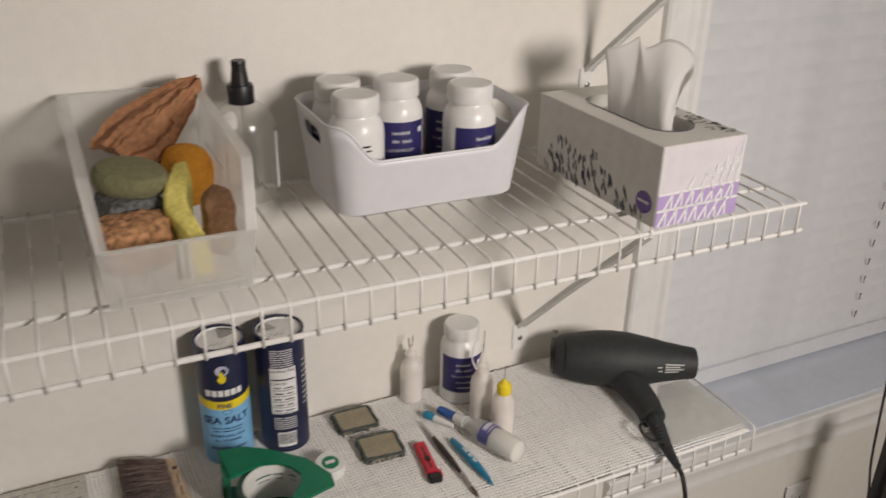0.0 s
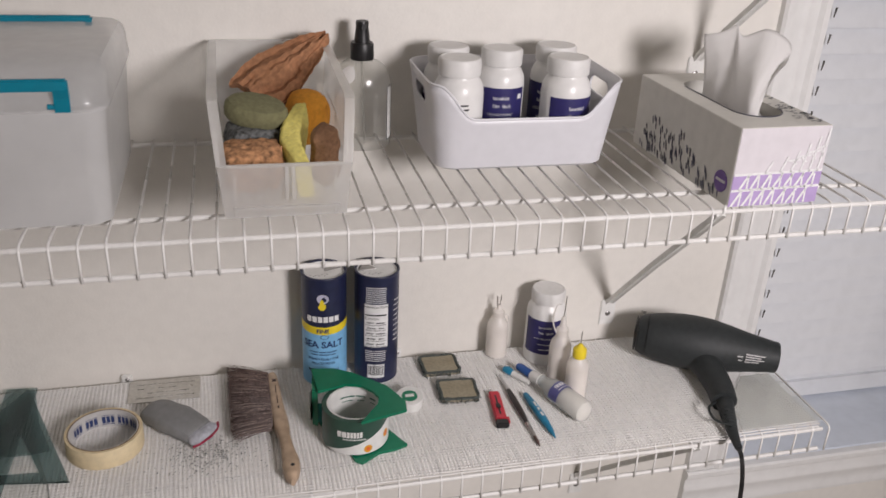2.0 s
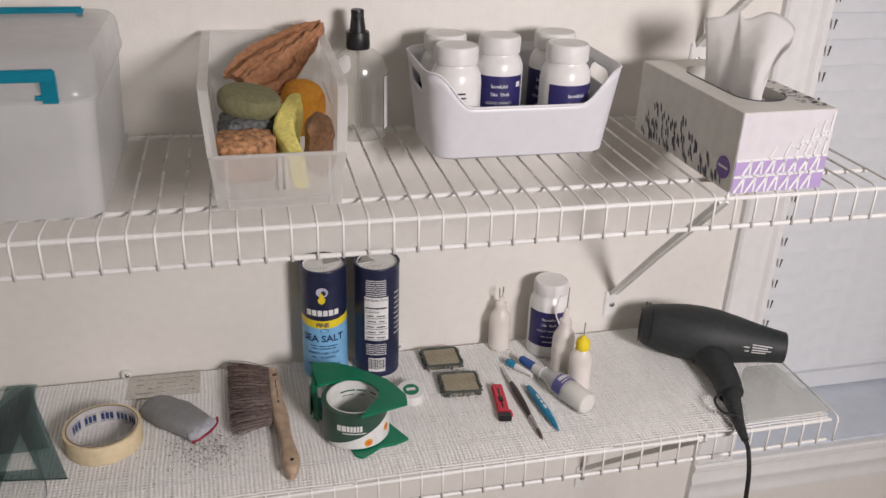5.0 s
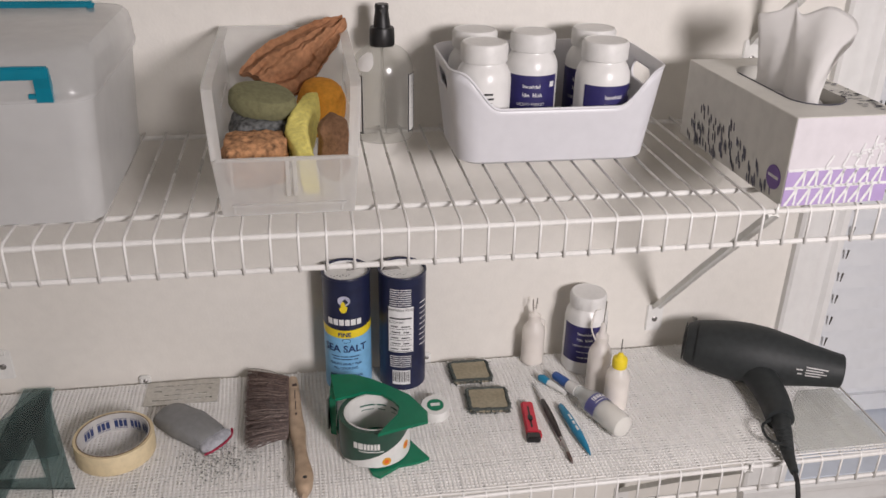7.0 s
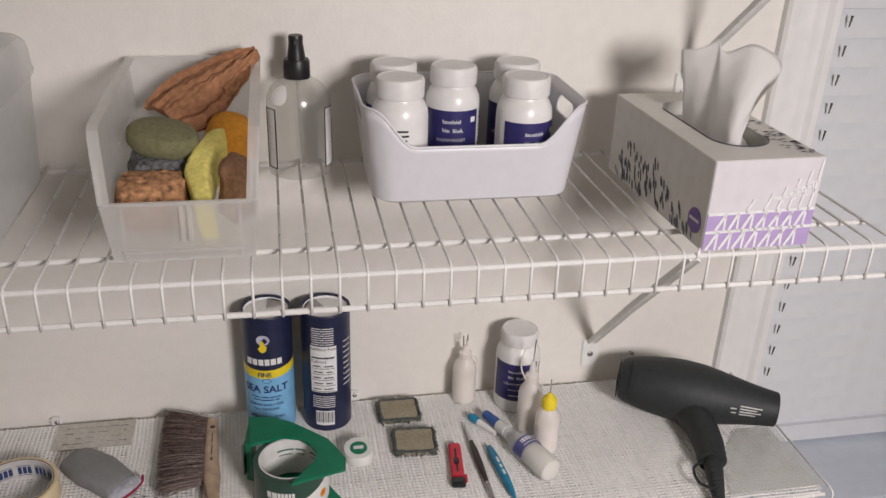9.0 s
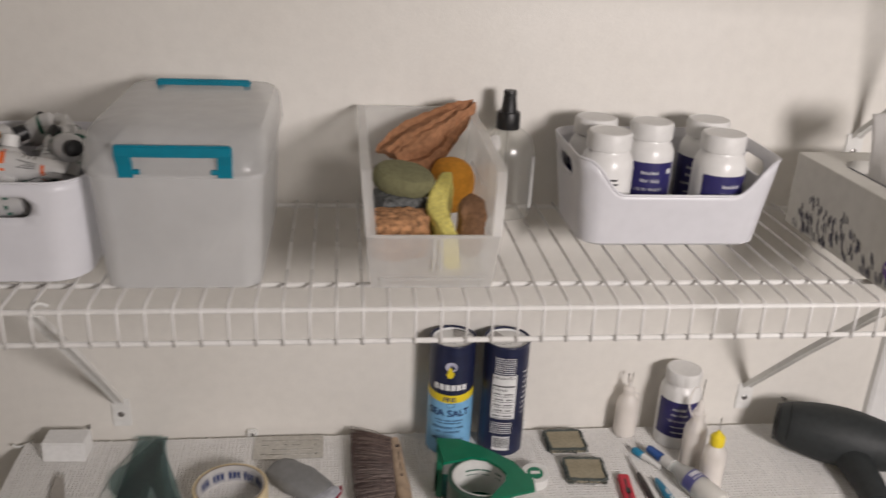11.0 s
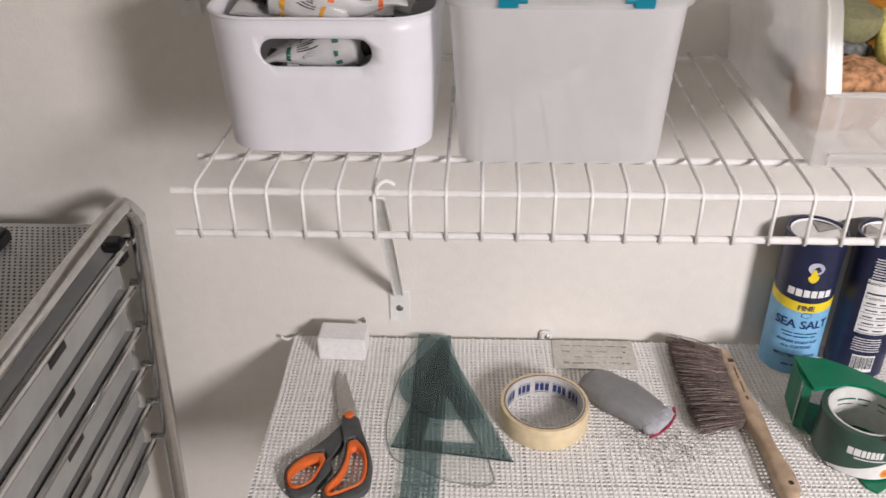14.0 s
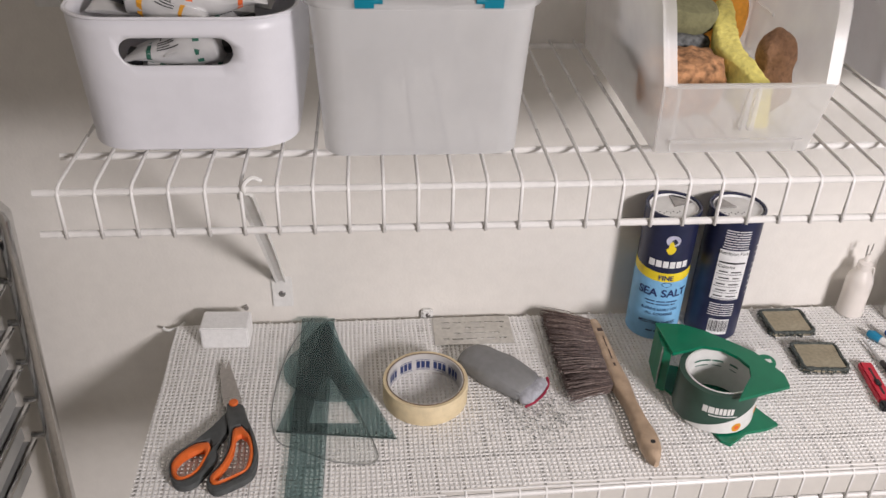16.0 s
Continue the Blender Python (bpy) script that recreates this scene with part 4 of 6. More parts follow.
def make_jar(m, label, a0=-95, group=""):
    """A round white jar with a ribbed screw lid and a navy wrap label; a0 is the label's middle in degrees."""
    t = thing("masking_fluid_jar", label, "jar", m, group)
    part("body", lathe(B(), [(0.026, 0.0), (0.0292, 0.0015), (0.0300, 0.005), (0.0300, 0.086), (0.0290, 0.094), (0.0258, 0.101), (0.0232, 0.1045), (0.0228, 0.1075)], 40), JARW, t)
    segs = 72
    bm = B()
    rings = []
    for r, z in ((0.0232, 0.1065), (0.0252, 0.1075), (0.0254, 0.1235), (0.0240, 0.1265), (0.0225, 0.1272), (0.0215, 0.1265)):
        rings.append([((r + (0.00025 if i % 2 else -0.00025) * (0.107 < z < 0.125)) * math.cos(2 * math.pi * i / segs),
                       (r + (0.00025 if i % 2 else -0.00025) * (0.107 < z < 0.125)) * math.sin(2 * math.pi * i / segs), z) for i in range(segs)])
    part("lid", loft(bm, rings, True, True, True), LIDW, t, "ribbed white screw lid")
    lab = part("label", arc_patch(0.0301, a0 - 68, a0 + 58, 0.022, 0.083, 30), NAVY, t, "navy blue label")
    bm = B()
    for z, at, tall in ((0.0690, (-22, -19.5, -17, -14.5, -12, -9, -6.5, -4, -1.5, 1, 3.5, 6, 8.5, 11, 13.5), (0, 8, 11, 14)),
                        (0.0592, (-22, -19, -16.5, -14, -11.5, -9, 0, 2.5, 5, 8, 10.5, 13, 15.5, 18), (0, 2, 6, 8, 12))):
        for k, da in enumerate(at):
            strip_bars(bm, 0.0307, a0 + da, z, [0.00062], 0.0044 if k in tall else 0.0027)
            strip_bars(bm, 0.0307, a0 + da + 0.8, z + (0.0 if k % 2 else 0.0021), [0.0010], 0.00055)
    strip_bars(bm, 0.0307, a0 - 2, 0.0395, [0.006, 0.004, 0.008], 0.0012)
    strip_bars(bm, 0.0307, a0 - 2, 0.0300, [0.009, 0.007], 0.0014)
    part("label_print", bm, WHITEINK, lab, "white printed bars")
    part("lettering", lettering("LIQUID FRISKET", 0.0046, on_cylinder(0.0307, a0 - 4, 0.0490)), WHITEINK, lab, "white lettering")
    part("emblem", arc_patch(0.0302, a0 + 38, a0 + 50, 0.0695, 0.0755, 8, 0.0005), WHITEINK, lab, "plain white emblem")
    bm = B()
    for i in range(11):
        strip_bars(bm, 0.0303, a0 + 84, 0.026 + 0.0050 * i, [0.016 - 0.002 * (i % 3)], 0.0020)
    part("side_print", bm, BLACKINK, t, "black printed lines")
    return t


G = "jars in the basket"
make_jar(pose(0.8070, -0.0810, U + 0.002), "white jar with a navy label and white lid", -98, G)
make_jar(pose(0.7410, -0.1290, U + 0.002), "white jar whose printed back faces outwards", -178, G)
make_jar(pose(0.7430, -0.0650, U + 0.002), "white jar standing against the basket's back", -175, G)
make_jar(pose(0.8830, -0.0660, U + 0.002), "white jar half hidden behind another jar", -125, G)
make_jar(pose(0.8750, -0.1310, U + 0.002), "white jar with a navy label, tipped towards the rim", -78, G)

# ---- upper shelf: tissue box ----


def tissue_box():
    L, W, H = 0.232, 0.114, 0.0915
    t = thing("tissue_box", "pale patterned tissue box with a tissue pulled up", "tissue box", pose(1.0085, -0.306, U, 0, 0, 1.5))
    hole = []
    for k in range(2):
        for i in range(13):
            a = math.pi * i / 12 + math.pi * k
            hole.append((W / 2 + 0.030 * math.cos(a), L / 2 + (0.050 if k == 0 else -0.050) + 0.030 * math.sin(a)))
    bm = B()
    box(bm, 0, W, 0, L, 0, H - 0.0004, 0.0008, 1)
    top = max(bm.faces, key=lambda f: f.calc_center_median().z)
    carton = part("carton", bm, CARTON, t, smooth=False)
    c = part("cutter", loft(B(), [[(x, y, z) for x, y in hole] for z in (0.012, 0.2)], True, True, True), CARTON)
    carton.parent = None
    cut(carton, c)
    carton.parent = t
    part("front_panel", box(B(), 0.0006, W - 0.0006, -0.0005, -0.0001, 0.0006, H - 0.001), LILAC, t, "lilac front panel", smooth=False)
    part("front_band", box(B(), 0.0006, W - 0.0006, -0.0009, -0.0005, 0.0006, 0.038), PURPLE, t, "purple lower band", smooth=False)
    random.seed(5)
    bm = B()

    def line(a, b, w):
        d = Vector((b[0] - a[0], b[1] - a[1]))
        n = Vector((-d.y, d.x)).normalized() * w / 2
        bm.faces.new([bm.verts.new((p[0] + s * n.x, -0.0012, p[1] + s * n.y)) for p, s in ((a, 1), (b, 1), (b, -1), (a, -1))])

    for k, (lo, hi) in enumerate(((0.001, 0.0195), (0.0195, 0.038))):
        line((0.001, hi), (W - 0.001, hi + 0.0012), 0.0030)
        n = 7
        for i in range(n):
            x = 0.004 + 0.006 * k + i * (W - 0.016) / n
            line((x, lo), (x + 0.0085 + 0.003 * random.random(), hi), 0.0030)
            line((x + 0.0095, lo), (x + 0.0085 + 0.002 * random.random(), hi - 0.002), 0.0024)
    for i in range(6):
        x = 0.040 + 0.066 * (i / 5) ** 0.8
        hgt = 0.014 + 0.036 * (i / 5) ** 1.3
        line((x, 0.038), (min(x + 0.007, W - 0.002), 0.038 + hgt), 0.0022)
        if i > 1:
            line((x - 0.006, 0.038 + hgt * 0.55), (min(x + 0.010, W - 0.002), 0.038 + hgt * 0.60), 0.0022)
            line((min(x + 0.006, W - 0.004), 0.040 + hgt * 0.3), (max(0.002, x - 0.002), 0.038 + hgt * 0.55), 0.0018)
    part("lattice_print", bm, WHITEINK, t, "pale lattice lines", smooth=False)
    # leaf-shaped flecks rising over the long side
    bm = B()
    k = 0
    while k < 120:
        y, z = random.random() * 0.20 + 0.022, random.random() * 0.052 + 0.003
        if z > 0.006 + 0.044 * math.exp(-((y - 0.175) / 0.036) ** 2) + 0.040 * math.exp(-((y - 0.115) / 0.030) ** 2) + 0.022 * math.exp(-((y - 0.06) / 0.03) ** 2):
            k += 0.25
            continue
        k += 1
        h, w = 0.0042 + 0.0016 * random.random(), 0.0014
        bm.faces.new([bm.verts.new((-0.0005, y + w * math.cos(a) + 0.25 * h * math.sin(a), z + h * math.sin(a))) for a in [2 * math.pi * i / 8 for i in range(8)]][::-1])
    part("fleck_print", bm, DOTS, t, "dark slate flecks", smooth=False)
    bm = B()
    for i in range(60):
        x, y = W - 0.004 - 0.022 * random.random(), 0.01 + random.random() * 0.14
        h, w = 0.0034, 0.0012
        bm.faces.new([bm.verts.new((x + h * math.cos(a), y + w * math.sin(a), H + 0.0003)) for a in [2 * math.pi * i / 8 for i in range(8)]])
    part("fleck_print", bm, DOTS, t, "dark slate flecks", smooth=False)
    part("brand_disc", lathe(B(), [(0.0125, 0), (0.0125, 0.0006)], 28), VIOLET, t, "violet disc with a pale bar", m=pose(-0.0001, 0.0200, 0.0240, 0, -90, 0))
    part("brand_bar", box(B(), -0.0011, -0.0008, 0.011, 0.029, 0.0235, 0.0265), LILAC, t, "pale bar", smooth=False)
    rim = [(x, y, H + 0.0001) for x, y in hole]
    part("opening_edge", tube(B(), [(W / 2 + (x - W / 2) * 1.03, L / 2 + (y - L / 2) * 1.02, H + 0.0002) for x, y, z in rim[12:26]], 0.0006, 5), DOTS, t, "dark perforated edge")
    # the tissue: a soft sheet drawn up out of the slot, flaring to the window's side, its near edge turned to the light
    crest = smooth_line([(0.024, 0.148, 0.160), (0.036, 0.136, 0.166), (0.056, 0.122, 0.176), (0.064, 0.112, 0.165), (0.082, 0.108, 0.174),
                         (0.099, 0.100, 0.168), (0.106, 0.090, 0.156), (0.099, 0.078, 0.146), (0.088, 0.070, 0.142)], 6)
    foot = smooth_line([(0.044, 0.152, H - 0.014), (0.040, 0.128, H - 0.014), (0.046, 0.104, H - 0.014), (0.040, 0.082, H - 0.014), (0.042, 0.064, H - 0.014),
                        (0.043, 0.054, H - 0.014), (0.046, 0.048, H - 0.014), (0.050, 0.046, H - 0.014), (0.053, 0.049, H - 0.014)], 6)
    bm = B()
    nv = 26
    grid = []
    for j in range(nv + 1):
        v = j / nv
        row = []
        for i, (p, q) in enumerate(zip(foot, crest)):
            u = i / (len(crest) - 1)
            w = p.lerp(q, v)
            k = v ** (1 + 1.3 * min(1, max(0, (u - 0.25) / 0.4)))
            w.x, w.y = p.x + (q.x - p.x) * k, p.y + (q.y - p.y) * k
            w.x += (0.0055 * math.sin(9 * u + 1.2 * v) + 0.0022 * math.sin(21 * u - 2 * v)) * v * (1 - 0.5 * u)
            w.y += 0.010 * math.sin(math.pi * v) * (u - 0.35) - 0.004 * v * math.sin(14 * u)
            row.append(bm.verts.new(w))
        grid.append(row)
    for j in range(nv):
        for i in range(len(crest) - 1):
            bm.faces.new((grid[j][i], grid[j][i + 1], grid[j + 1][i + 1], grid[j + 1][i]))
    ti = part("tissue", roughen(bm, 0.02, 0.0012, 8), TISSUE, t, "white tissue drawn up in soft folds")
    thicken(ti, 0.0003, 0)
    bm = B()
    lathe(bm, [(0.026, 0.0), (0.0285, 0.003), (0.022, 0.006), (0.006, 0.009)], 24)
    for v in bm.verts:
        v.co.y *= 2.2
    part("folded_tissues", roughen(bm, 0.012, 0.003, 3), TISSUE, t, "white tissues inside the slot", m=pose(W / 2, L / 2, 0.0770))
    return t


tissue_box()

# ---- lower shelf: salt canisters ----


def salt_can(m, label, front):
    """A tall round card canister: light blue foot, yellow wave, navy top, pale lid with a spout."""
    R, H = 0.0312, 0.1700
    t = thing("salt_canister", label, "canister", m, "salt canisters")
    if front is not None:
        seg = 64

        def wave(a):
            return 0.094 - 0.004 * math.cos(a - radians(front))
        zs = [lambda a: 0.0, lambda a: wave(a) - 0.006, lambda a: wave(a) + 0.006, lambda a: H - 0.002]
        for nm, i, mt, lb in (("foot_wrap", 0, SKYBLUE, "light blue wrap"), ("band", 1, YELLOW, "wavy yellow band"), ("top_wrap", 2, NAVY_CAN, "navy blue wrap")):
            part(nm, loft(B(), [[(R * math.cos(2 * math.pi * k / seg), R * math.sin(2 * math.pi * k / seg), zs[j](2 * math.pi * k / seg)) for k in range(seg)] for j in (i, i + 1)], True, i == 0, False), mt, t, lb)
        f = R + 0.0007
        part("lettering", lettering("FINE", 0.0088, on_cylinder(f, front, 0.0868), 0.0002), NAVYINK, t, "navy lettering")
        part("lettering", lettering("SEA SALT", 0.0146, on_cylinder(f, front, 0.0632), 0.0003), NAVYINK, t, "navy lettering")
        for text, size, z in (("BLENDS EASILY FOR", 0.0050, 0.0430), ("ALL COOKING", 0.0050, 0.0365), ("MEDITERRANEAN", 0.0058, 0.0235)):
            part("lettering", lettering(text, size, on_cylinder(f, front, z), 0.00008), NAVYINK, t, "small navy lettering")
        bm = B()
        strip_bars(bm, f, front, 0.1040, [0.0072, 0.0066, 0.0062, 0.0060, 0.0066, 0.0064], 0.0088, 0.0015)
        part("brand_bars", bm, WHITEINK, t, "plain white bars")
        bm = B()
        for i, ws in enumerate(([0.012, 0.01, 0.014], [0.010, 0.016, 0.006])):
            strip_bars(bm, f, front, 0.0555 - 0.0042 * i, ws, 0.0014)
        strip_bars(bm, f, front, 0.012, [0.008, 0.006, 0.007], 0.0020)
        tagged(part("small_print", bm, NAVYINK, t, "navy printed bars"), kind="stuff")

        def oval(name, da, z, rx, rz, lift, material, note, top=1.0):
            """A plain rounded patch on the wrap; top narrows its upper half."""
            bm = B()
            q = on_cylinder(R + lift, front + da, z)
            bm.faces.new([bm.verts.new(q(rx * math.cos(x) * (top if math.sin(x) > 0 else 1), rz * math.sin(x))) for x in [2 * math.pi * k / 24 for k in range(24)]])
            part(name, bm, material, t, note)

        oval("emblem", 1, 0.1400, 0.0082, 0.0072, 0.0004, LILACINK, "plain pale patch")
        oval("emblem", -1, 0.1310, 0.0056, 0.0085, 0.0006, YELLOW, "plain yellow patch", 0.55)
        oval("seal", 4, 0.0805, 0.0058, 0.0034, 0.0004, NAVYINK, "small round seal")
        oval("seal", 4, 0.0805, 0.0050, 0.0027, 0.0006, SKYBLUE, "pale centre of the seal")
    else:
        part("wrap", lathe(B(), [(R, 0.0), (R, H - 0.002)], 64, cap1=False), NAVY_CAN, t, "dark navy wrap")
        f = R + 0.0008
        a = -101
        part("facts_panel", arc_patch(R, a - 30, a + 32, 0.060, 0.128, 16, 0.0004), WHITEINK, t, "white printed panel")
        part("lettering", lettering("Nutrition Facts", 0.0062, on_cylinder(f, a, 0.1225)), BLACKINK, t, "black lettering")
        part("lettering", lettering("Calories", 0.0058, on_cylinder(f, a - 10, 0.1045)), BLACKINK, t, "black lettering")
        bm = B()
        for i in range(5):
            strip_bars(bm, f, a, 0.0985 - 0.0085 * i, [0.012, 0.008] if i % 2 else [0.010, 0.012], 0.0016, 0.004)
            strip_bars(bm, f, a, 0.0955 - 0.0085 * i, [0.030], 0.0007)
        strip_bars(bm, f, a, 0.1105, [0.030], 0.0022)
        part("panel_print", bm, BLACKINK, t, "black printed bars")
        bm = B()
        for i in range(8):
            strip_bars(bm, f, a, 0.153 - 0.0032 * i, [0.010, 0.006, 0.011] if i % 2 else [0.013, 0.014], 0.0012, 0.001)
        for i in range(6):
            strip_bars(bm, f, a, 0.053 - 0.0032 * i, [0.030] if i % 2 else [0.012, 0.016], 0.0011, 0.001)
        for i in range(9):
            strip_bars(bm, f, a + 62, 0.13 - 0.008 * i, [0.014], 0.0013)
        tagged(part("small_print", bm, WHITEINK, t, "white printed bars"), kind="stuff")
        bar = part("barcode_panel", arc_patch(R, a - 20, a + 24, 0.009, 0.031, 12, 0.0004), WHITEINK, t, "white barcode panel")
        bm = B()
        strip_bars(bm, f, a + 2, 0.0135, [0.0007, 0.0004, 0.0012, 0.0005, 0.0007, 0.0013, 0.0004, 0.0009, 0.0005, 0.0012, 0.0006, 0.0005, 0.0011, 0.0004], 0.0160, 0.0009)
        part("barcode_bars", bm, BLACKINK, bar, "black bars")
    part("rim", lathe(B(), [(R, H - 0.003), (R + 0.0007, H - 0.001), (R + 0.0002, H + 0.0005), (R - 0.0022, H), (R - 0.0026, H - 0.004)], 64, cap0=False, cap1=False), NAVY_CAN, t, "dark rolled rim")
    part("lid_ring", lathe(B(), [(R - 0.0024, H - 0.0034), (R - 0.0040, H - 0.0010), (R - 0.0054, H - 0.0034)], 48, cap0=False, cap1=False), WHITEINK, t, "white pressed ring")
    lid = part("lid", lathe(B(), [(R - 0.0026, H - 0.004), (R - 0.005, H - 0.0035), (0.002, H - 0.0036)], 48, cap0=False), TAPEW, t, "white card lid")
    turn = 20 if front is not None else 118
    bm = B()
    prism(bm, [(0.0015, 0.0)] + [((R - 0.0052) * math.cos(radians(a)), (R - 0.0052) * math.sin(radians(a))) for a in range(0, 66, 5)], H - 0.0034, H - 0.0022, 0.0003)
    part("spout", bm, STEEL, lid, "dull metal pour spout", smooth=False, m=pose(0, 0, 0, 0, 0, turn))
    bm = B()
    prism(bm, [((R - 0.0060) * math.cos(radians(a)), (R - 0.0060) * math.sin(radians(a))) for a in range(14, 66, 4)], H - 0.0022, H - 0.0018)
    part("spout_gap", bm, BLACKINK, lid, "dark gap beside the spout", smooth=False, m=pose(0, 0, 0, 0, 0, turn))
    bm = B()
    for i in range(7):
        x = -0.019 + 0.0038 * i
        lathe(bm, [(0.0008, H - 0.0033), (0.0008, H - 0.0030)], 8, (x, -0.010 - 0.003 * (i % 2)))
    part("holes", bm, BLACKINK, lid, "dark sprinkle holes")
    return t


salt_can(pose(0.589, -0.037, 0.0015), "round blue and yellow salt canister with white lettering", -100)
salt_can(pose(0.662, -0.042, 0.0015, 0, 0, 0), "round navy salt canister with its printed back turned outwards", None)

# ---- lower shelf: masking fluid jar and needle bottles ----
make_jar(pose(0.9195, -0.043, 0.0012) @ Matrix.Diagonal((0.98, 0.98, 0.93, 1)), "white jar with a navy label standing by the wall", -106)


def needle_bottle(m, r, h, kind):
    label = {"yellow": "small milky squeeze bottle with a yellow tip and needle", "tall": "milky squeeze bottle with a long tapered needle",
             "loop": "milky squeeze bottle with a capped wire needle"}[kind]
    t = thing("needle_bottle", label, "bottle", m, "needle-tip bottles")
    prof = [(r * 0.85, 0.0), (r, 0.002), (r, h * 0.74), (r * 0.92, h * 0.84), (r * 0.62, h * 0.95), (r * 0.55, h)]
    part("fluid", lathe(B(), [(r * 0.8, 0.001), (r * 0.95, 0.003), (r * 0.95, h * 0.58), (0.001, h * 0.58)], 24), MILK, t, "cream fluid")
    ob = part("bottle", lathe(B(), prof, 28), LATEX, t)
    if kind == "yellow":
        part("tip", lathe(B(), [(0.0090, h - 0.002), (0.0098, h), (0.0098, h + 0.010), (0.0088, h + 0.0125), (0.0050, h + 0.0150), (0.0030, h + 0.019), (0.0014, h + 0.020)], 24), YELLOW, t, "bright yellow screw tip")
        part("needle", tube(B(), [(0, 0, h + 0.018), (0, 0, h + 0.040)], 0.0007, 6), BLADE, t, "fine steel needle")
    elif kind == "tall":
        part("tip", lathe(B(), [(0.0088, h - 0.002), (0.0088, h + 0.010), (0.005, h + 0.014), (0.0030, h + 0.028), (0.0018, h + 0.030)], 20), LATEX, t, "milky screw tip")
        part("needle", tube(B(), [(0, 0, h + 0.028), (0.001, 0, h + 0.062)], 0.0007, 6), BLADE, t, "fine steel needle")
        part("strap", tube(B(), smooth_line([(-0.009, 0, h + 0.004), (-0.015, 0.002, h + 0.022), (-0.012, 0.002, h + 0.046), (-0.006, 0, h + 0.050)], 5), 0.0011, 6), LATEX, t)
    else:
        part("tip", lathe(B(), [(0.0085, h - 0.002), (0.0085, h + 0.009), (0.004, h + 0.012), (0.0025, h + 0.020)], 20), LATEX, t, "milky screw tip")
        part("needle", tube(B(), smooth_line([(0.001, 0, h + 0.018), (0.002, 0, h + 0.036), (0.003, 0.001, h + 0.026)], 4), 0.0006, 6), BLADE, t, "fine steel needle")
        part("needle_cap", tube(B(), [(-0.003, 0, h + 0.018), (-0.004, 0, h + 0.034)], 0.0009, 6), BLADE, t, "loose wire stopper")
        part("strap", tube(B(), smooth_line([(0.008, 0, h + 0.002), (0.016, 0.002, h - 0.004), (0.017, 0.002, h - 0.028), (0.0125, 0, h - 0.034)], 5), 0.0012, 6), LATEX, t)
    return t


needle_bottle(pose(0.8504, -0.0260, 0.0012), 0.0160, 0.067, "loop")
needle_bottle(pose(0.9324, -0.1460, 0.0012), 0.0158, 0.064, "yellow")
needle_bottle(pose(0.9205, -0.1060, 0.0012), 0.0158, 0.076, "tall")

# ---- lower shelf: hair dryer ----


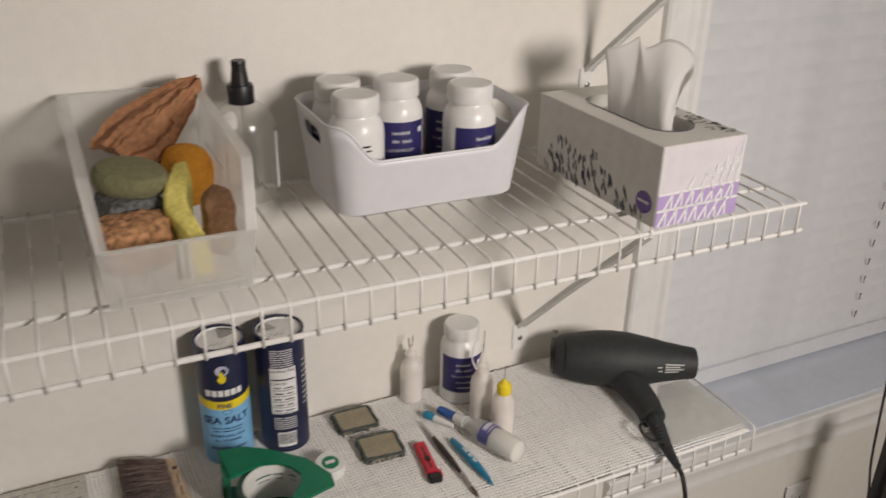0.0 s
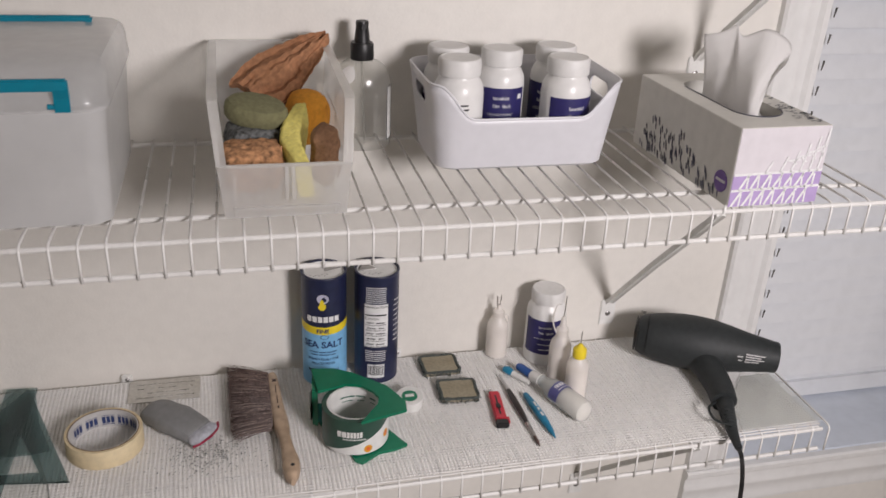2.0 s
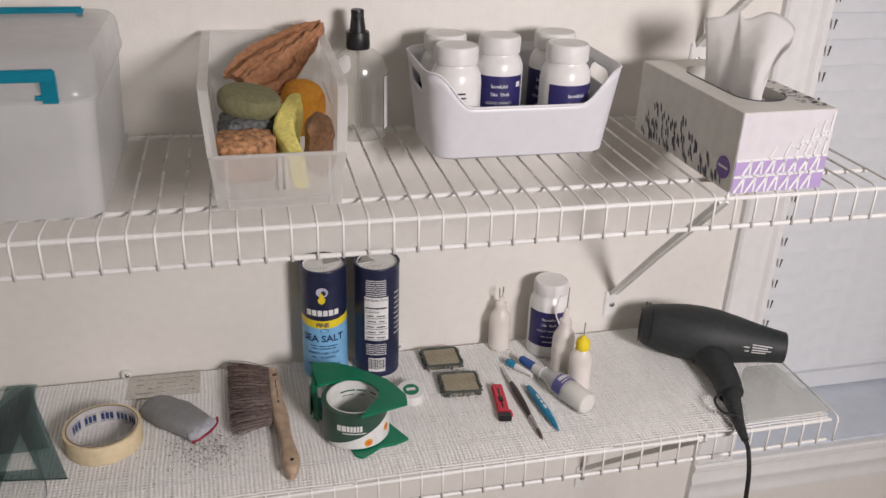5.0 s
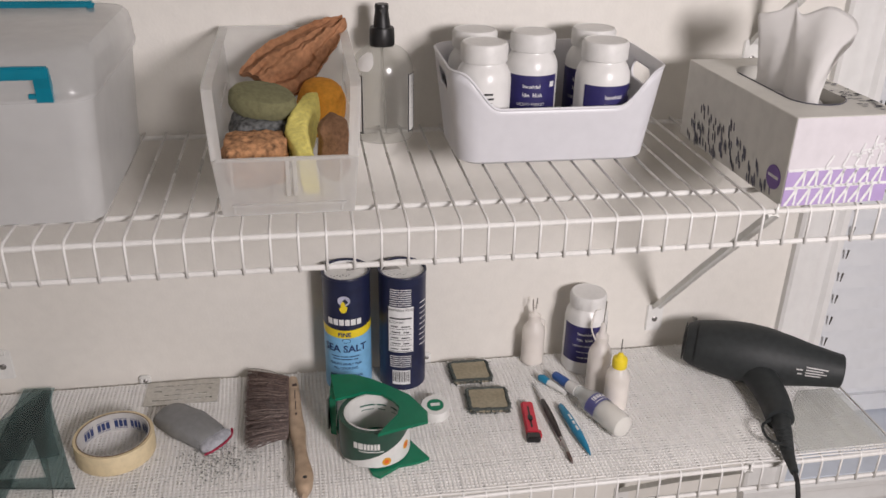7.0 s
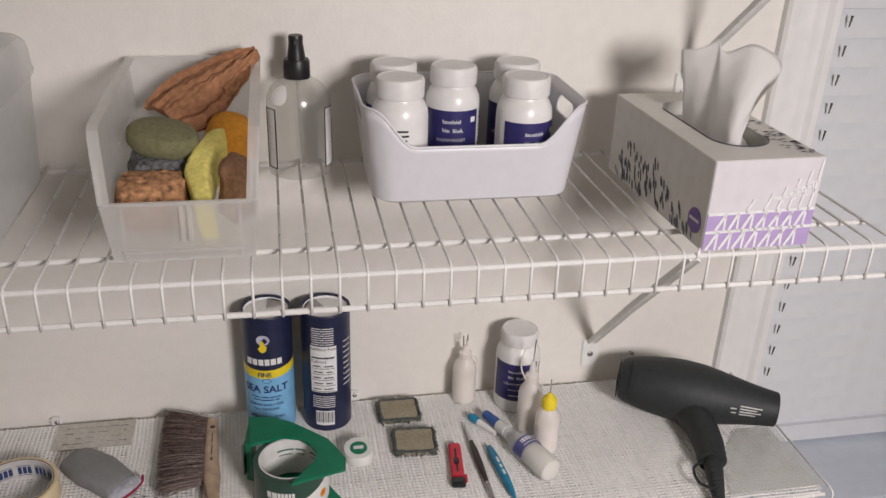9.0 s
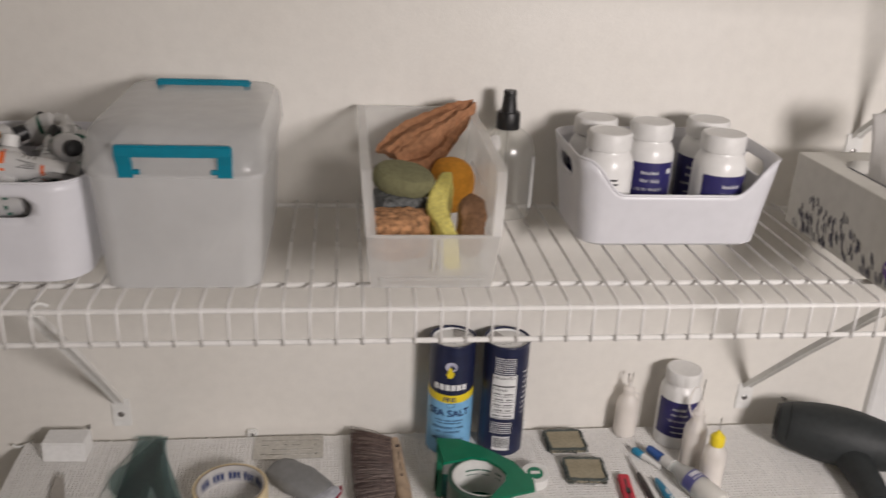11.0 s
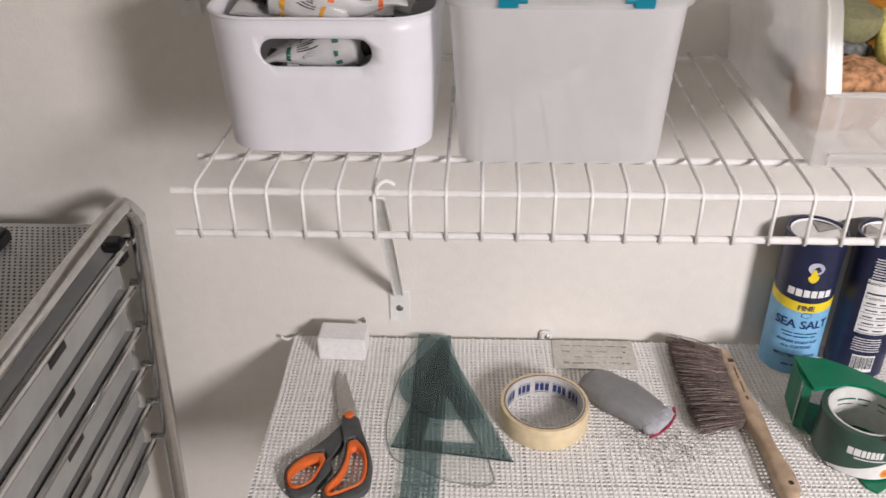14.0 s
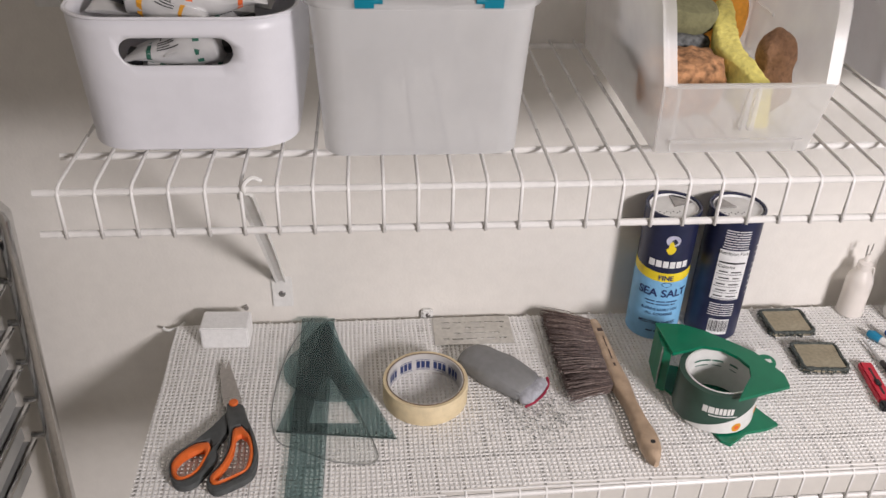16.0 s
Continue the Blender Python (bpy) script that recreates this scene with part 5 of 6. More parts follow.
def hair_dryer():
    t = thing("hair_dryer", "matt black hair dryer lying on the liner, cord hanging", "hair dryer", pose(1.072, -0.073, 0.043))
    ax = Vector((0.170, -0.088, -0.004))
    L = ax.length
    d = ax.normalized()
    side = d.cross(Vector((0, 0, 1))).normalized()
    upv = side.cross(d)
    prof = [(-0.014, 0.016), (-0.012, 0.0262), (-0.004, 0.0308), (0.010, 0.0345), (0.030, 0.0382), (0.050, 0.0408), (0.070, 0.0416), (0.094, 0.0402),
            (0.122, 0.0352), (0.150, 0.0292), (0.175, 0.0250), (L, 0.0228), (L + 0.0015, 0.0213)]

    def ring(s, r, n=40):
        return [d * s + r * (math.cos(2 * math.pi * i / n) * side + math.sin(2 * math.pi * i / n) * upv) for i in range(n)]
    part("barrel", loft(B(), [ring(s, r) for s, r in prof], True, True, False), DRYERM, t)
    part("nozzle_liner", loft(B(), [ring(L + 0.0015, 0.0213), ring(L - 0.02, 0.0195), ring(L - 0.021, 0.002)]), BLACKPL, t, "black inner nozzle")
    bm = B()
    for k in range(4):
        q = ring(-0.0145 - 0.0004 * k, 0.026 - 0.006 * k, 32)
        tube(bm, q + q[:1], 0.0009, 5, False)
    part("intake_grille", bm, BLACKPL, t, "ringed intake grille")
    q = ring(0.0005, 0.0326)
    part("seam", tube(B(), q + q[:1], 0.0006, 5, False), BLACKPL, t)
    h0 = d * 0.066 + Vector((0, 0, -0.008))
    line = smooth_line([h0, h0 + Vector((0.006, -0.040, -0.006)), h0 + Vector((0.003, -0.085, -0.012)), h0 + Vector((-0.006, -0.120, -0.016))], 8)
    rad = [0.0245 - 0.0070 * (i / (len(line) - 1)) ** 0.8 for i in range(len(line))]
    part("handle", tube(B(), line, rad, 22), DRYERM, t)
    e = line[-1]
    relief = smooth_line([e, e + Vector((-0.010, -0.030, -0.004)), e + Vector((-0.020, -0.058, -0.006)), e + Vector((-0.030, -0.090, -0.006))], 10)
    n = len(relief)
    rr = [0.0115 - 0.0075 * i / (n - 1) + (0.0010 if i % 2 else 0) for i in range(n)]
    part("cord_relief", tube(B(), relief, rr, 16), DRYERM, t, "ribbed black strain relief")
    loop = smooth_line([e + Vector((-0.006, 0.004, 0.000)), e + Vector((-0.030, -0.010, 0.002)), e + Vector((-0.034, -0.034, 0.000)), e + Vector((-0.020, -0.052, 0.002))], 8)
    part("hanging_loop", tube(B(), loop, 0.0018, 8), DRYERM, t, "black hanging loop")
    f = relief[-1]
    cord = smooth_line([f, f + Vector((-0.004, -0.016, -0.006)), f + Vector((-0.004, -0.028, -0.045)), f + Vector((0.0, -0.026, -0.13)), f + Vector((-0.014, -0.018, -0.26)),
                        f + Vector((-0.03, -0.015, -0.50)), f + Vector((-0.03, 0.02, -0.84))], 10)
    part("cord", tube(B(), cord, 0.0030, 8), BLACKPL, t, "black power cord")
    # pale printed rating on the barrel
    bm = B()
    for k, (s, a, w) in enumerate(((0.132, 14, 0.008), (0.144, 22, 0.028), (0.144, 15, 0.022), (0.144, 8, 0.027), (0.144, 1, 0.020), (0.134, 4, 0.006))):
        r = 0.0355 - 0.06 * (s - 0.135)
        v = []
        for ds, da in ((0, 0), (w, 0), (w, 3.2), (0, 3.2)):
            rr2 = 0.0292 - (s + ds - 0.150) * 0.165 + 0.0012
            an = radians(a + da)
            v.append(bm.verts.new(d * (s + ds) + rr2 * (math.cos(an) * side + math.sin(an) * upv)))
        bm.faces.new(v)
    part("rating_print", bm, CARD, t, "pale grey printed bars")
    return t


hair_dryer()

# ---- lower shelf: tape dispenser ----


def tape_dispenser():
    t = thing("tape_dispenser", "green plastic tape dispenser holding a roll of tape", "tape dispenser", pose(0.611, -0.190, 0.0015))
    R, r, h = 0.0425, 0.0365, 0.050
    part("roll", lathe(B(), [(r, 0.006), (R, 0.006), (R, 0.006 + h), (r, 0.006 + h), (r, 0.006)], 56, cap0=False, cap1=False), TAPEG, t, "dark green wrapped tape roll")
    part("core", lathe(B(), [(r - 0.0002, 0.0058), (r - 0.0002, 0.0062 + h), (r - 0.0022, 0.0060 + h), (r - 0.0022, 0.006)], 56, cap0=False, cap1=False), TAPEW, t, "white card core")
    f = R + 0.0003
    # white sweep on the wrap and plain shapes for the marks
    bm = B()
    n = 36
    for i in range(n):
        a = [radians(-150 + 150 * (i + k) / n) for k in (0, 1)]
        hi = [0.0080 + 0.044 * max(0, ((i + k) / n)) ** 1.15 for k in (0, 1)]
        lo = [0.0062, 0.0062]
        bm.faces.new([bm.verts.new((f * math.cos(a[k]), f * math.sin(a[k]), z)) for k, z in ((0, lo[0]), (1, lo[1]), (1, hi[1]), (0, hi[0]))])
    part("white_sweep", bm, TAPEW, t, "white printed sweep")
    bm = B()
    strip_bars(bm, f + 0.0002, -108, 0.0320, [0.0052, 0.0060, 0.0034, 0.0030, 0.0034, 0.0028, 0.0030], 0.0085, 0.0009)
    strip_bars(bm, f + 0.0002, -100, 0.0285, [0.030], 0.0014)
    part("brand_bars", bm, TAPEW, t, "plain white bars")
    for a, z in ((-76, 0.0135), (-36, 0.0235)):
        for nm, rad, lift, mt, nt in (("emblem", 0.0056, 0.0002, OCHREINK, "plain ochre emblem"), ("emblem_centre", 0.0028, 0.0005, ORANGEINK, "orange centre")):
            bm = B()
            bm.faces.new([bm.verts.new(((f + lift) * math.cos(radians(a) + rad * math.cos(x) / f), (f + lift) * math.sin(radians(a) + rad * math.cos(x) / f), z + rad * math.sin(x))) for x in [2 * math.pi * k / 18 for k in range(18)]])
            part(nm, bm, mt, t, nt)
    bm = B()
    for a, w in ((70, 0.012), (100, 0.020), (40, 0.010)):
        strip_bars(bm, -(r - 0.0026), a + 180, 0.040, [w], 0.0022)
        strip_bars(bm, -(r - 0.0026), a + 180, 0.034, [w * 0.8], 0.0012)
    part("core_print", bm, GREENINK, t, "green printed bars")
    o = (0.611, -0.190)
    outer = [(0.5625, -0.113), (0.592, -0.117), (0.614, -0.130), (0.635, -0.149), (0.655, -0.168), (0.664, -0.186), (0.673, -0.206), (0.671, -0.224), (0.640, -0.232)]
    inner = [(0.5660, -0.166), (0.585, -0.161), (0.603, -0.156), (0.622, -0.162), (0.634, -0.175), (0.641, -0.191), (0.637, -0.206), (0.624, -0.222), (0.611, -0.240)]
    rings = [[(x - o[0], y - o[1], z) for (x, y), z in ((p, 0.0575), (q, 0.0575), (q, 0.0612), (p, 0.0612))] for p, q in zip(outer, inner)]
    top = part("top_arm", loft(B(), rings, True, True, True), GREENPL, t, smooth=False)
    low = [(0.566, -0.150), (0.570, -0.112), (0.600, -0.125), (0.640, -0.150), (0.658, -0.190), (0.674, -0.220), (0.660, -0.226), (0.636, -0.230), (0.612, -0.246), (0.604, -0.240), (0.600, -0.226), (0.584, -0.190)]
    bm = B()
    prism(bm, [(x - o[0], y - o[1]) for x, y in low][::-1], 0.0005, 0.0040)
    bmesh.ops.triangulate(bm, faces=[f2 for f2 in bm.faces if len(f2.verts) > 4])
    part("bottom_arm", bm, GREENPL, t, smooth=False)
    bm = B()
    wall = [(0.5640, -0.112), (0.5610, -0.135), (0.5590, -0.158), (0.5660, -0.163), (0.5655, -0.140), (0.5690, -0.113)]
    prism(bm, [(x - o[0], y - o[1]) for x, y in wall], 0.0040, 0.0575)
    bmesh.ops.recalc_face_normals(bm, faces=bm.faces)
    part("back_wall", bm, GREENPL, t, smooth=False)
    bm = B()
    for i in range(15):
        z = 0.013 + i * 0.003
        bm.faces.new([bm.verts.new(p) for p in ((0.5575 - o[0], -0.160 - o[1], z), (0.5545 - o[0], -0.163 - o[1], z + 0.0015), (0.5575 - o[0], -0.160 - o[1], z + 0.003), (0.5605 - o[0], -0.150 - o[1], z + 0.003), (0.5605 - o[0], -0.150 - o[1], z))])
    ob = part("cutting_blade", bm, STEEL, t, "toothed steel blade", smooth=False)
    thicken(ob, 0.0005, 0)
    return t


tape_dispenser()


def tape_ring(name, label, m, R, r, h, outer, inner):
    t = thing(name, label, "tape", m)
    part("tape", lathe(B(), [(r + 0.002, 0.0), (R - 0.0005, 0.0), (R, 0.001), (R, h - 0.001), (R - 0.0005, h), (r + 0.002, h), (r + 0.002, 0.0)], 56, cap0=False, cap1=False), outer, t)
    part("core", lathe(B(), [(r, 0.0004), (r + 0.0022, 0.0002), (r + 0.0022, h + 0.0003), (r, h + 0.0002), (r, 0.0004)], 56, cap0=False, cap1=False), inner, t, "printed card core")
    return t


mt = tape_ring("masking_tape_roll", "wide roll of cream masking tape lying flat", pose(0.3015, -0.152, 0.0015), 0.0462, 0.0400, 0.0255, MASKING, CARD)
part("edge_line", lathe(B(), [(0.0423, 0.0253), (0.0423, 0.0260), (0.0412, 0.0260), (0.0412, 0.0253)], 56, cap0=False, cap1=False), mat("brown_edge", (0.16, 0.10, 0.06), 0.7), mt, "brown card edge")
bm = B()
for a in (62, 90, 120, 150, 35):
    strip_bars(bm, -0.0397, a + 180, 0.0065, [0.0042, 0.0042, 0.0042], 0.010, 0.0012)
    strip_bars(bm, -0.0395, a + 180, 0.0045, [0.016], 0.0008)
    strip_bars(bm, -0.0395, a + 180, 0.0180, [0.016], 0.0008)
part("core_print", bm, NAVYINK, mt, "plain navy bars")
st = tape_ring("thin_tape_roll", "small roll of white tape with a green disc", pose(0.694, -0.131, 0.0015, 8, 0, 0), 0.0185, 0.0110, 0.0160, TAPEW, TAPEW)
part("disc", lathe(B(), [(0.0108, 0.0145), (0.0108, 0.0160), (0.002, 0.0162)], 28), GREENPL, st, "green printed disc")
part("disc_mark", box(B(), -0.006, 0.006, -0.002, 0.003, 0.0162, 0.0166), TAPEW, st, "plain white bar", smooth=False)

# ---- lower shelf: foam block ----
bm = B()
box(bm, -0.0275, 0.0275, -0.017, 0.017, 0.0, 0.029, 0.0015)
tagged(part("foam_block", bm, FOAM, None, m=pose(0.0745, -0.041, 0.0012, 0, 0, -2)), "small white foam eraser block by the wall", "eraser")

# ---- lower shelf: scissors ----


def scissors():
    """Flat-forged scissors: two blades, two moulded loops, each with a soft inner grip."""
    t = thing("scissors", "open-looped scissors with grey and orange handles, blades nearly closed", "scissors", pose(0, 0, 0.0015))
    part("blade", prism(B(), [(0.0820, -0.0872), (0.0870, -0.1040), (0.1032, -0.1523), (0.1054, -0.1640), (0.0930, -0.1640), (0.0868, -0.1384), (0.0806, -0.1057)], 0.006, 0.0078, 0.0005), BLADE, t, "tapered steel blade", smooth=False)
    part("blade", prism(B(), [(0.0744, -0.0880), (0.0798, -0.1008), (0.0890, -0.1385), (0.0934, -0.1660), (0.0858, -0.1620), (0.0804, -0.1383), (0.0746, -0.1055)], 0.0036, 0.0052, 0.0005), BLADE, t, "tapered steel blade", smooth=False)

    def evenly(pts, n):
        """n points at even steps along a closed smooth outline, from the point farthest back."""
        line = [Vector((p[0], p[1])) for p in smooth_line([(x, y, 0) for x, y in pts + pts[:1]], 8)]
        lens = [0]
        for p, q in zip(line, line[1:]):
            lens.append(lens[-1] + (q - p).length)
        out, k = [], 0
        for i in range(n):
            want = lens[-1] * i / n
            while lens[k + 1] < want:
                k += 1
            out.append(line[k].lerp(line[k + 1], (want - lens[k]) / max(1e-9, lens[k + 1] - lens[k])))
        s = max(range(n), key=lambda i: out[i].y)
        out = out[s:] + out[:s]
        area = sum(p.x * q.y - q.x * p.y for p, q in zip(out, out[1:] + out[:1]))
        return out if area > 0 else [out[0]] + out[:0:-1]

    def moulded(name, outer, inner, z0, z1, material, parent, note):
        n = 64
        o, q = evenly(outer, n), evenly(inner, n)
        rings = []
        for k, z in ((0.0, 0.35), (0.10, 0.85), (0.35, 1.0), (0.65, 1.0), (0.90, 0.85), (1.0, 0.35), (0.90, 0.0), (0.10, 0.0)):
            rings.append([(*(a.lerp(c, k)), z0 + (z1 - z0) * z) for a, c in zip(o, q)])
        return part(name, loft(B(), rings + rings[:1], True), material, parent, note)

    left = [(0.0908, -0.1720), (0.0810, -0.1916), (0.0666, -0.2128), (0.0508, -0.2278), (0.0449, -0.2397), (0.0454, -0.2521), (0.0519, -0.2687), (0.0621, -0.2753),
            (0.0738, -0.2715), (0.0835, -0.2555), (0.0902, -0.2388), (0.0871, -0.2228), (0.0903, -0.2119), (0.0961, -0.2018), (0.0975, -0.1800)]
    mid = [(0.0784, -0.2163), (0.0646, -0.2190), (0.0514, -0.2316), (0.0464, -0.2449), (0.0499, -0.2595), (0.0588, -0.2647), (0.0718, -0.2573), (0.0790, -0.2384), (0.0818, -0.2257)]
    hole = [(0.0750, -0.2285), (0.0675, -0.2305), (0.0575, -0.2380), (0.0525, -0.2487), (0.0560, -0.2597), (0.0632, -0.2620), (0.0713, -0.2544), (0.0757, -0.2421), (0.0773, -0.2339)]
    g = moulded("handle", left, mid, 0.0020, 0.0105, GRIP, t, "dark grey moulded handle")
    moulded("inner_grip", [(x + 0.0002, y) for x, y in mid], hole, 0.0030, 0.0112, GRIPO, g, "orange inner grip")
    right = [(0.0891, -0.1606), (0.1055, -0.1628), (0.1127, -0.1826), (0.1225, -0.2073), (0.1290, -0.2309), (0.1304, -0.2547), (0.1267, -0.2682), (0.1130, -0.2775),
             (0.0979, -0.2853), (0.0891, -0.2823), (0.0840, -0.2718), (0.0870, -0.2620), (0.0957, -0.2434), (0.0983, -0.2223), (0.0967, -0.2026), (0.0909, -0.1820)]
    mid = [(0.1096, -0.1989), (0.1014, -0.2035), (0.1012, -0.2278), (0.0959, -0.2493), (0.0869, -0.2648), (0.0890, -0.2733), (0.0956, -0.2749), (0.1093, -0.2676), (0.1226, -0.2588), (0.1253, -0.2398), (0.1203, -0.2152)]
    hole = [(0.1109, -0.2125), (0.1062, -0.2163), (0.1058, -0.2340), (0.1011, -0.2524), (0.0932, -0.2679), (0.0947, -0.2714), (0.0994, -0.2702), (0.1101, -0.2648), (0.1186, -0.2572), (0.1213, -0.2389), (0.1173, -0.2198)]
    g = moulded("handle", right, mid, 0.0045, 0.0130, GRIP, t, "dark grey moulded handle")
    moulded("inner_grip", mid, hole, 0.0055, 0.0137, GRIPO, g, "orange inner grip")
    part("pivot", lathe(B(), [(0.0048, 0.010), (0.0050, 0.0140), (0.0040, 0.0150), (0.001, 0.0152)], 20), GRIPO, t, "orange pivot cap", m=pose(0.0973, -0.1653, 0))
    return t


scissors()

# ---- lower shelf: drafting tools ----
bm = B()
prism(bm, [(0.1605, -0.012), (0.1585, -0.303), (0.1945, -0.3045), (0.1995, -0.014)], 0.0048, 0.0070, 0.0004)
ru = thing("ruler", "translucent green plastic ruler with tick marks", "ruler", pose(0, 0, 0))
part("blade", bm, GREENDRAFT, ru, smooth=False)
bm = B()
for i in range(28):
    y = -0.020 - i * 0.010
    w = 0.008 if i % 5 == 0 else 0.004
    for x, s in ((0.1935 - 0.005 * (i / 28) + 0.004, -1), (0.1605, 1)):
        bm.faces.new([bm.verts.new((x + s * a, y + b, 0.0073)) for a, b in ((0, 0), (w, 0), (w, 0.0008), (0, 0.0008))])
part("ticks", bm, BLACKINK, ru, "black tick marks", smooth=False)

tr = thing("set_square", "translucent green set square under the ruler", "set square", pose(0, 0, 0))
bm = B()
a, b, c = Vector((0.1440, -0.199)), Vector((0.2680, -0.216)), Vector((0.1900, -0.016))
ctr = (a + b + c) / 3
outer = [a, b, c]
inner = [Vector((0.1760, -0.1895)), Vector((0.2310, -0.1925)), Vector((0.1900, -0.1000))]
for i in range(3):
    j = (i + 1) % 3
    q = [outer[i], outer[j], inner[j], inner[i]]
    lo = [bm.verts.new((p.x, p.y, 0.0022)) for p in q]
    hi = [bm.verts.new((p.x, p.y, 0.0042)) for p in q]
    bm.faces.new(hi)
    bm.faces.new(lo[::-1])
    for k in (0, 2):
        n = (k + 1) % 4
        bm.faces.new((lo[k], lo[n], hi[n], hi[k]))
bmesh.ops.remove_doubles(bm, verts=bm.verts, dist=1e-5)
part("blade", bm, GREENDRAFT, tr, smooth=False)
bm = B()
for i in range(11):
    p = a.lerp(b, 0.06 + 0.085 * i)
    bm.faces.new([bm.verts.new((p.x + u, p.y + v, 0.0045)) for u, v in ((0, 0.003), (0.001, 0.003), (0.001, 0.0075), (0, 0.0075))])
part("ticks", bm, BLACKINK, tr, "black tick marks", smooth=False)
for p, q in ((a, b),):
    part("edge", tube(B(), [(p.x, p.y, 0.0036), (q.x, q.y, 0.0036)], 0.0007, 5), EDGEINK, tr, "dark edge of the acrylic")
bm = B()
arc = [(0.180 + 0.035 * math.cos(x), -0.107 + 0.040 * math.sin(x)) for x in [radians(128 + 120 * i / 16) for i in range(17)]]
sweep = [(0.181 + 0.058 * k / 8, -0.154 - 0.007 * math.sin(math.pi * (0.25 + 0.75 * k / 8)) - 0.004 * k / 8) for k in range(9)]
prism(bm, [(0.1875, -0.020)] + arc + sweep + [(0.216, -0.100), (0.1985, -0.024)], 0.0074, 0.0090, 0.0003)
bmesh.ops.triangulate(bm, faces=[f for f in bm.faces if len(f.verts) > 4])
part_ob = tagged(part("protractor", bm, GREENDRAFT, None, smooth=False), "rounded translucent green protractor over the ruler", "protractor")
bm = B()
curve = smooth_line([(0.172, -0.006, 0), (0.150, -0.060, 0), (0.139, -0.120, 0), (0.137, -0.175, 0), (0.147, -0.212, 0), (0.170, -0.225, 0), (0.198, -0.240, 0), (0.226, -0.247, 0), (0.246, -0.245, 0),
                     (0.246, -0.225, 0), (0.226, -0.165, 0), (0.205, -0.090, 0), (0.186, -0.020, 0)], 5)
prism(bm, [(p.x, p.y) for p in curve], 0.0006, 0.0020, 0.0003)
bmesh.ops.triangulate(bm, faces=[f for f in bm.faces if len(f.verts) > 4])
ct = tagged(part("curve_template", bm, CLEARDRAFT, None, smooth=False), "clear plastic curve template under the green tools", "template")
part("edge", tube(B(), [(p.x, p.y, 0.0019) for p in curve], 0.0006, 5), EDGECLEAR, ct, "grey edge of the clear plastic")

# ---- lower shelf: grey pad ----
pad = thing("polishing_pad", "small smooth grey leather pad with red stitching", "pad", pose(0.385, -0.128, 0.0015, 0, 0, -42))
bm = B()
bmesh.ops.create_icosphere(bm, subdivisions=4, radius=1)
for v in bm.verts:
    k = max(abs(v.co.x), abs(v.co.y))
    c = v.co.lerp(v.co / max(0.6, k), 0.5)
    v.co = Vector((c.x * 0.054 * 0.92, c.y * 0.0265 * 0.92, 0.012 + max(-0.0118, v.co.z * 0.0125) - 0.004 * max(0, c.x) ** 2))
part("cushion", roughen(bm, 0.02, 0.0015, 2), GREYPAD, pad)
bm = blob(0.010, 0.0225, 0.0085, 0.008, 0.0012, 3, 3, 0.4)
part("lining", bm, PADEND, pad, "pale frayed lining", m=pose(0.047, 0, 0.0085))
part("stitching", roughen(tube(B(), smooth_line([(0.052, -0.024, 0.005), (0.057, -0.012, 0.007), (0.058, 0.004, 0.008), (0.055, 0.018, 0.009), (0.049, 0.025, 0.012)], 6), 0.0016, 7), 0.003, 0.0006), REDTHREAD, pad, "dark red stitching")

# dust and crumbs shed on the liner round the pad and brush
random.seed(11)
vs, fs = [], []
for i in range(760):
    x, y = random.gauss(0.428, 0.030), random.gauss(-0.190, 0.022)
    if not (0.33 < x < 0.52 and -0.275 < y < -0.15):
        continue
    s = 0.0004 + 0.0008 * random.random() ** 2
    z = 0.0022
    n = len(vs)
    vs += [(x - s, y - s * 0.6, z), (x + s, y - s * 0.4, z), (x + s * 0.3, y + s, z), (x, y, z + s)]
    fs += [(n, n + 1, n + 3), (n + 1, n + 2, n + 3), (n + 2, n, n + 3), (n, n + 2, n + 1)]
me = bpy.data.meshes.new("crumbs")
me.from_pydata(vs, [], fs)
me.materials.append(FRINGE)
tagged(new("crumbs", me), "dark crumbs scattered on the liner", "crumbs", kind="stuff")

# ---- lower shelf: steel plate ----
pl = thing("erasing_plate", "thin brushed steel erasing plate with slots", "plate", pose(0.3665, -0.040, 0.0012, 0, 0, 0))
ob = part("sheet", box(B(), -0.0475, 0.0475, -0.0265, 0.0265, 0.0004, 0.0011, 0.0002, 1), PLATE, None, smooth=False)
random.seed(4)
cb = B()
for j in range(4):
    x = -0.037
    while x < 0.034:
        w = random.choice((0.004, 0.007, 0.010, 0.013))
        if random.random() < 0.8:
            box(cb, x, min(x + w, 0.040), -0.018 + 0.0105 * j, -0.0155 + 0.0105 * j + 0.001 * random.random(), -0.01, 0.01)
        x += w + 0.004
cutter = part("cutter", cb, PLATE, smooth=False)
cut(ob, cutter)
ob.parent = pl

# ---- lower shelf: drafting brush ----


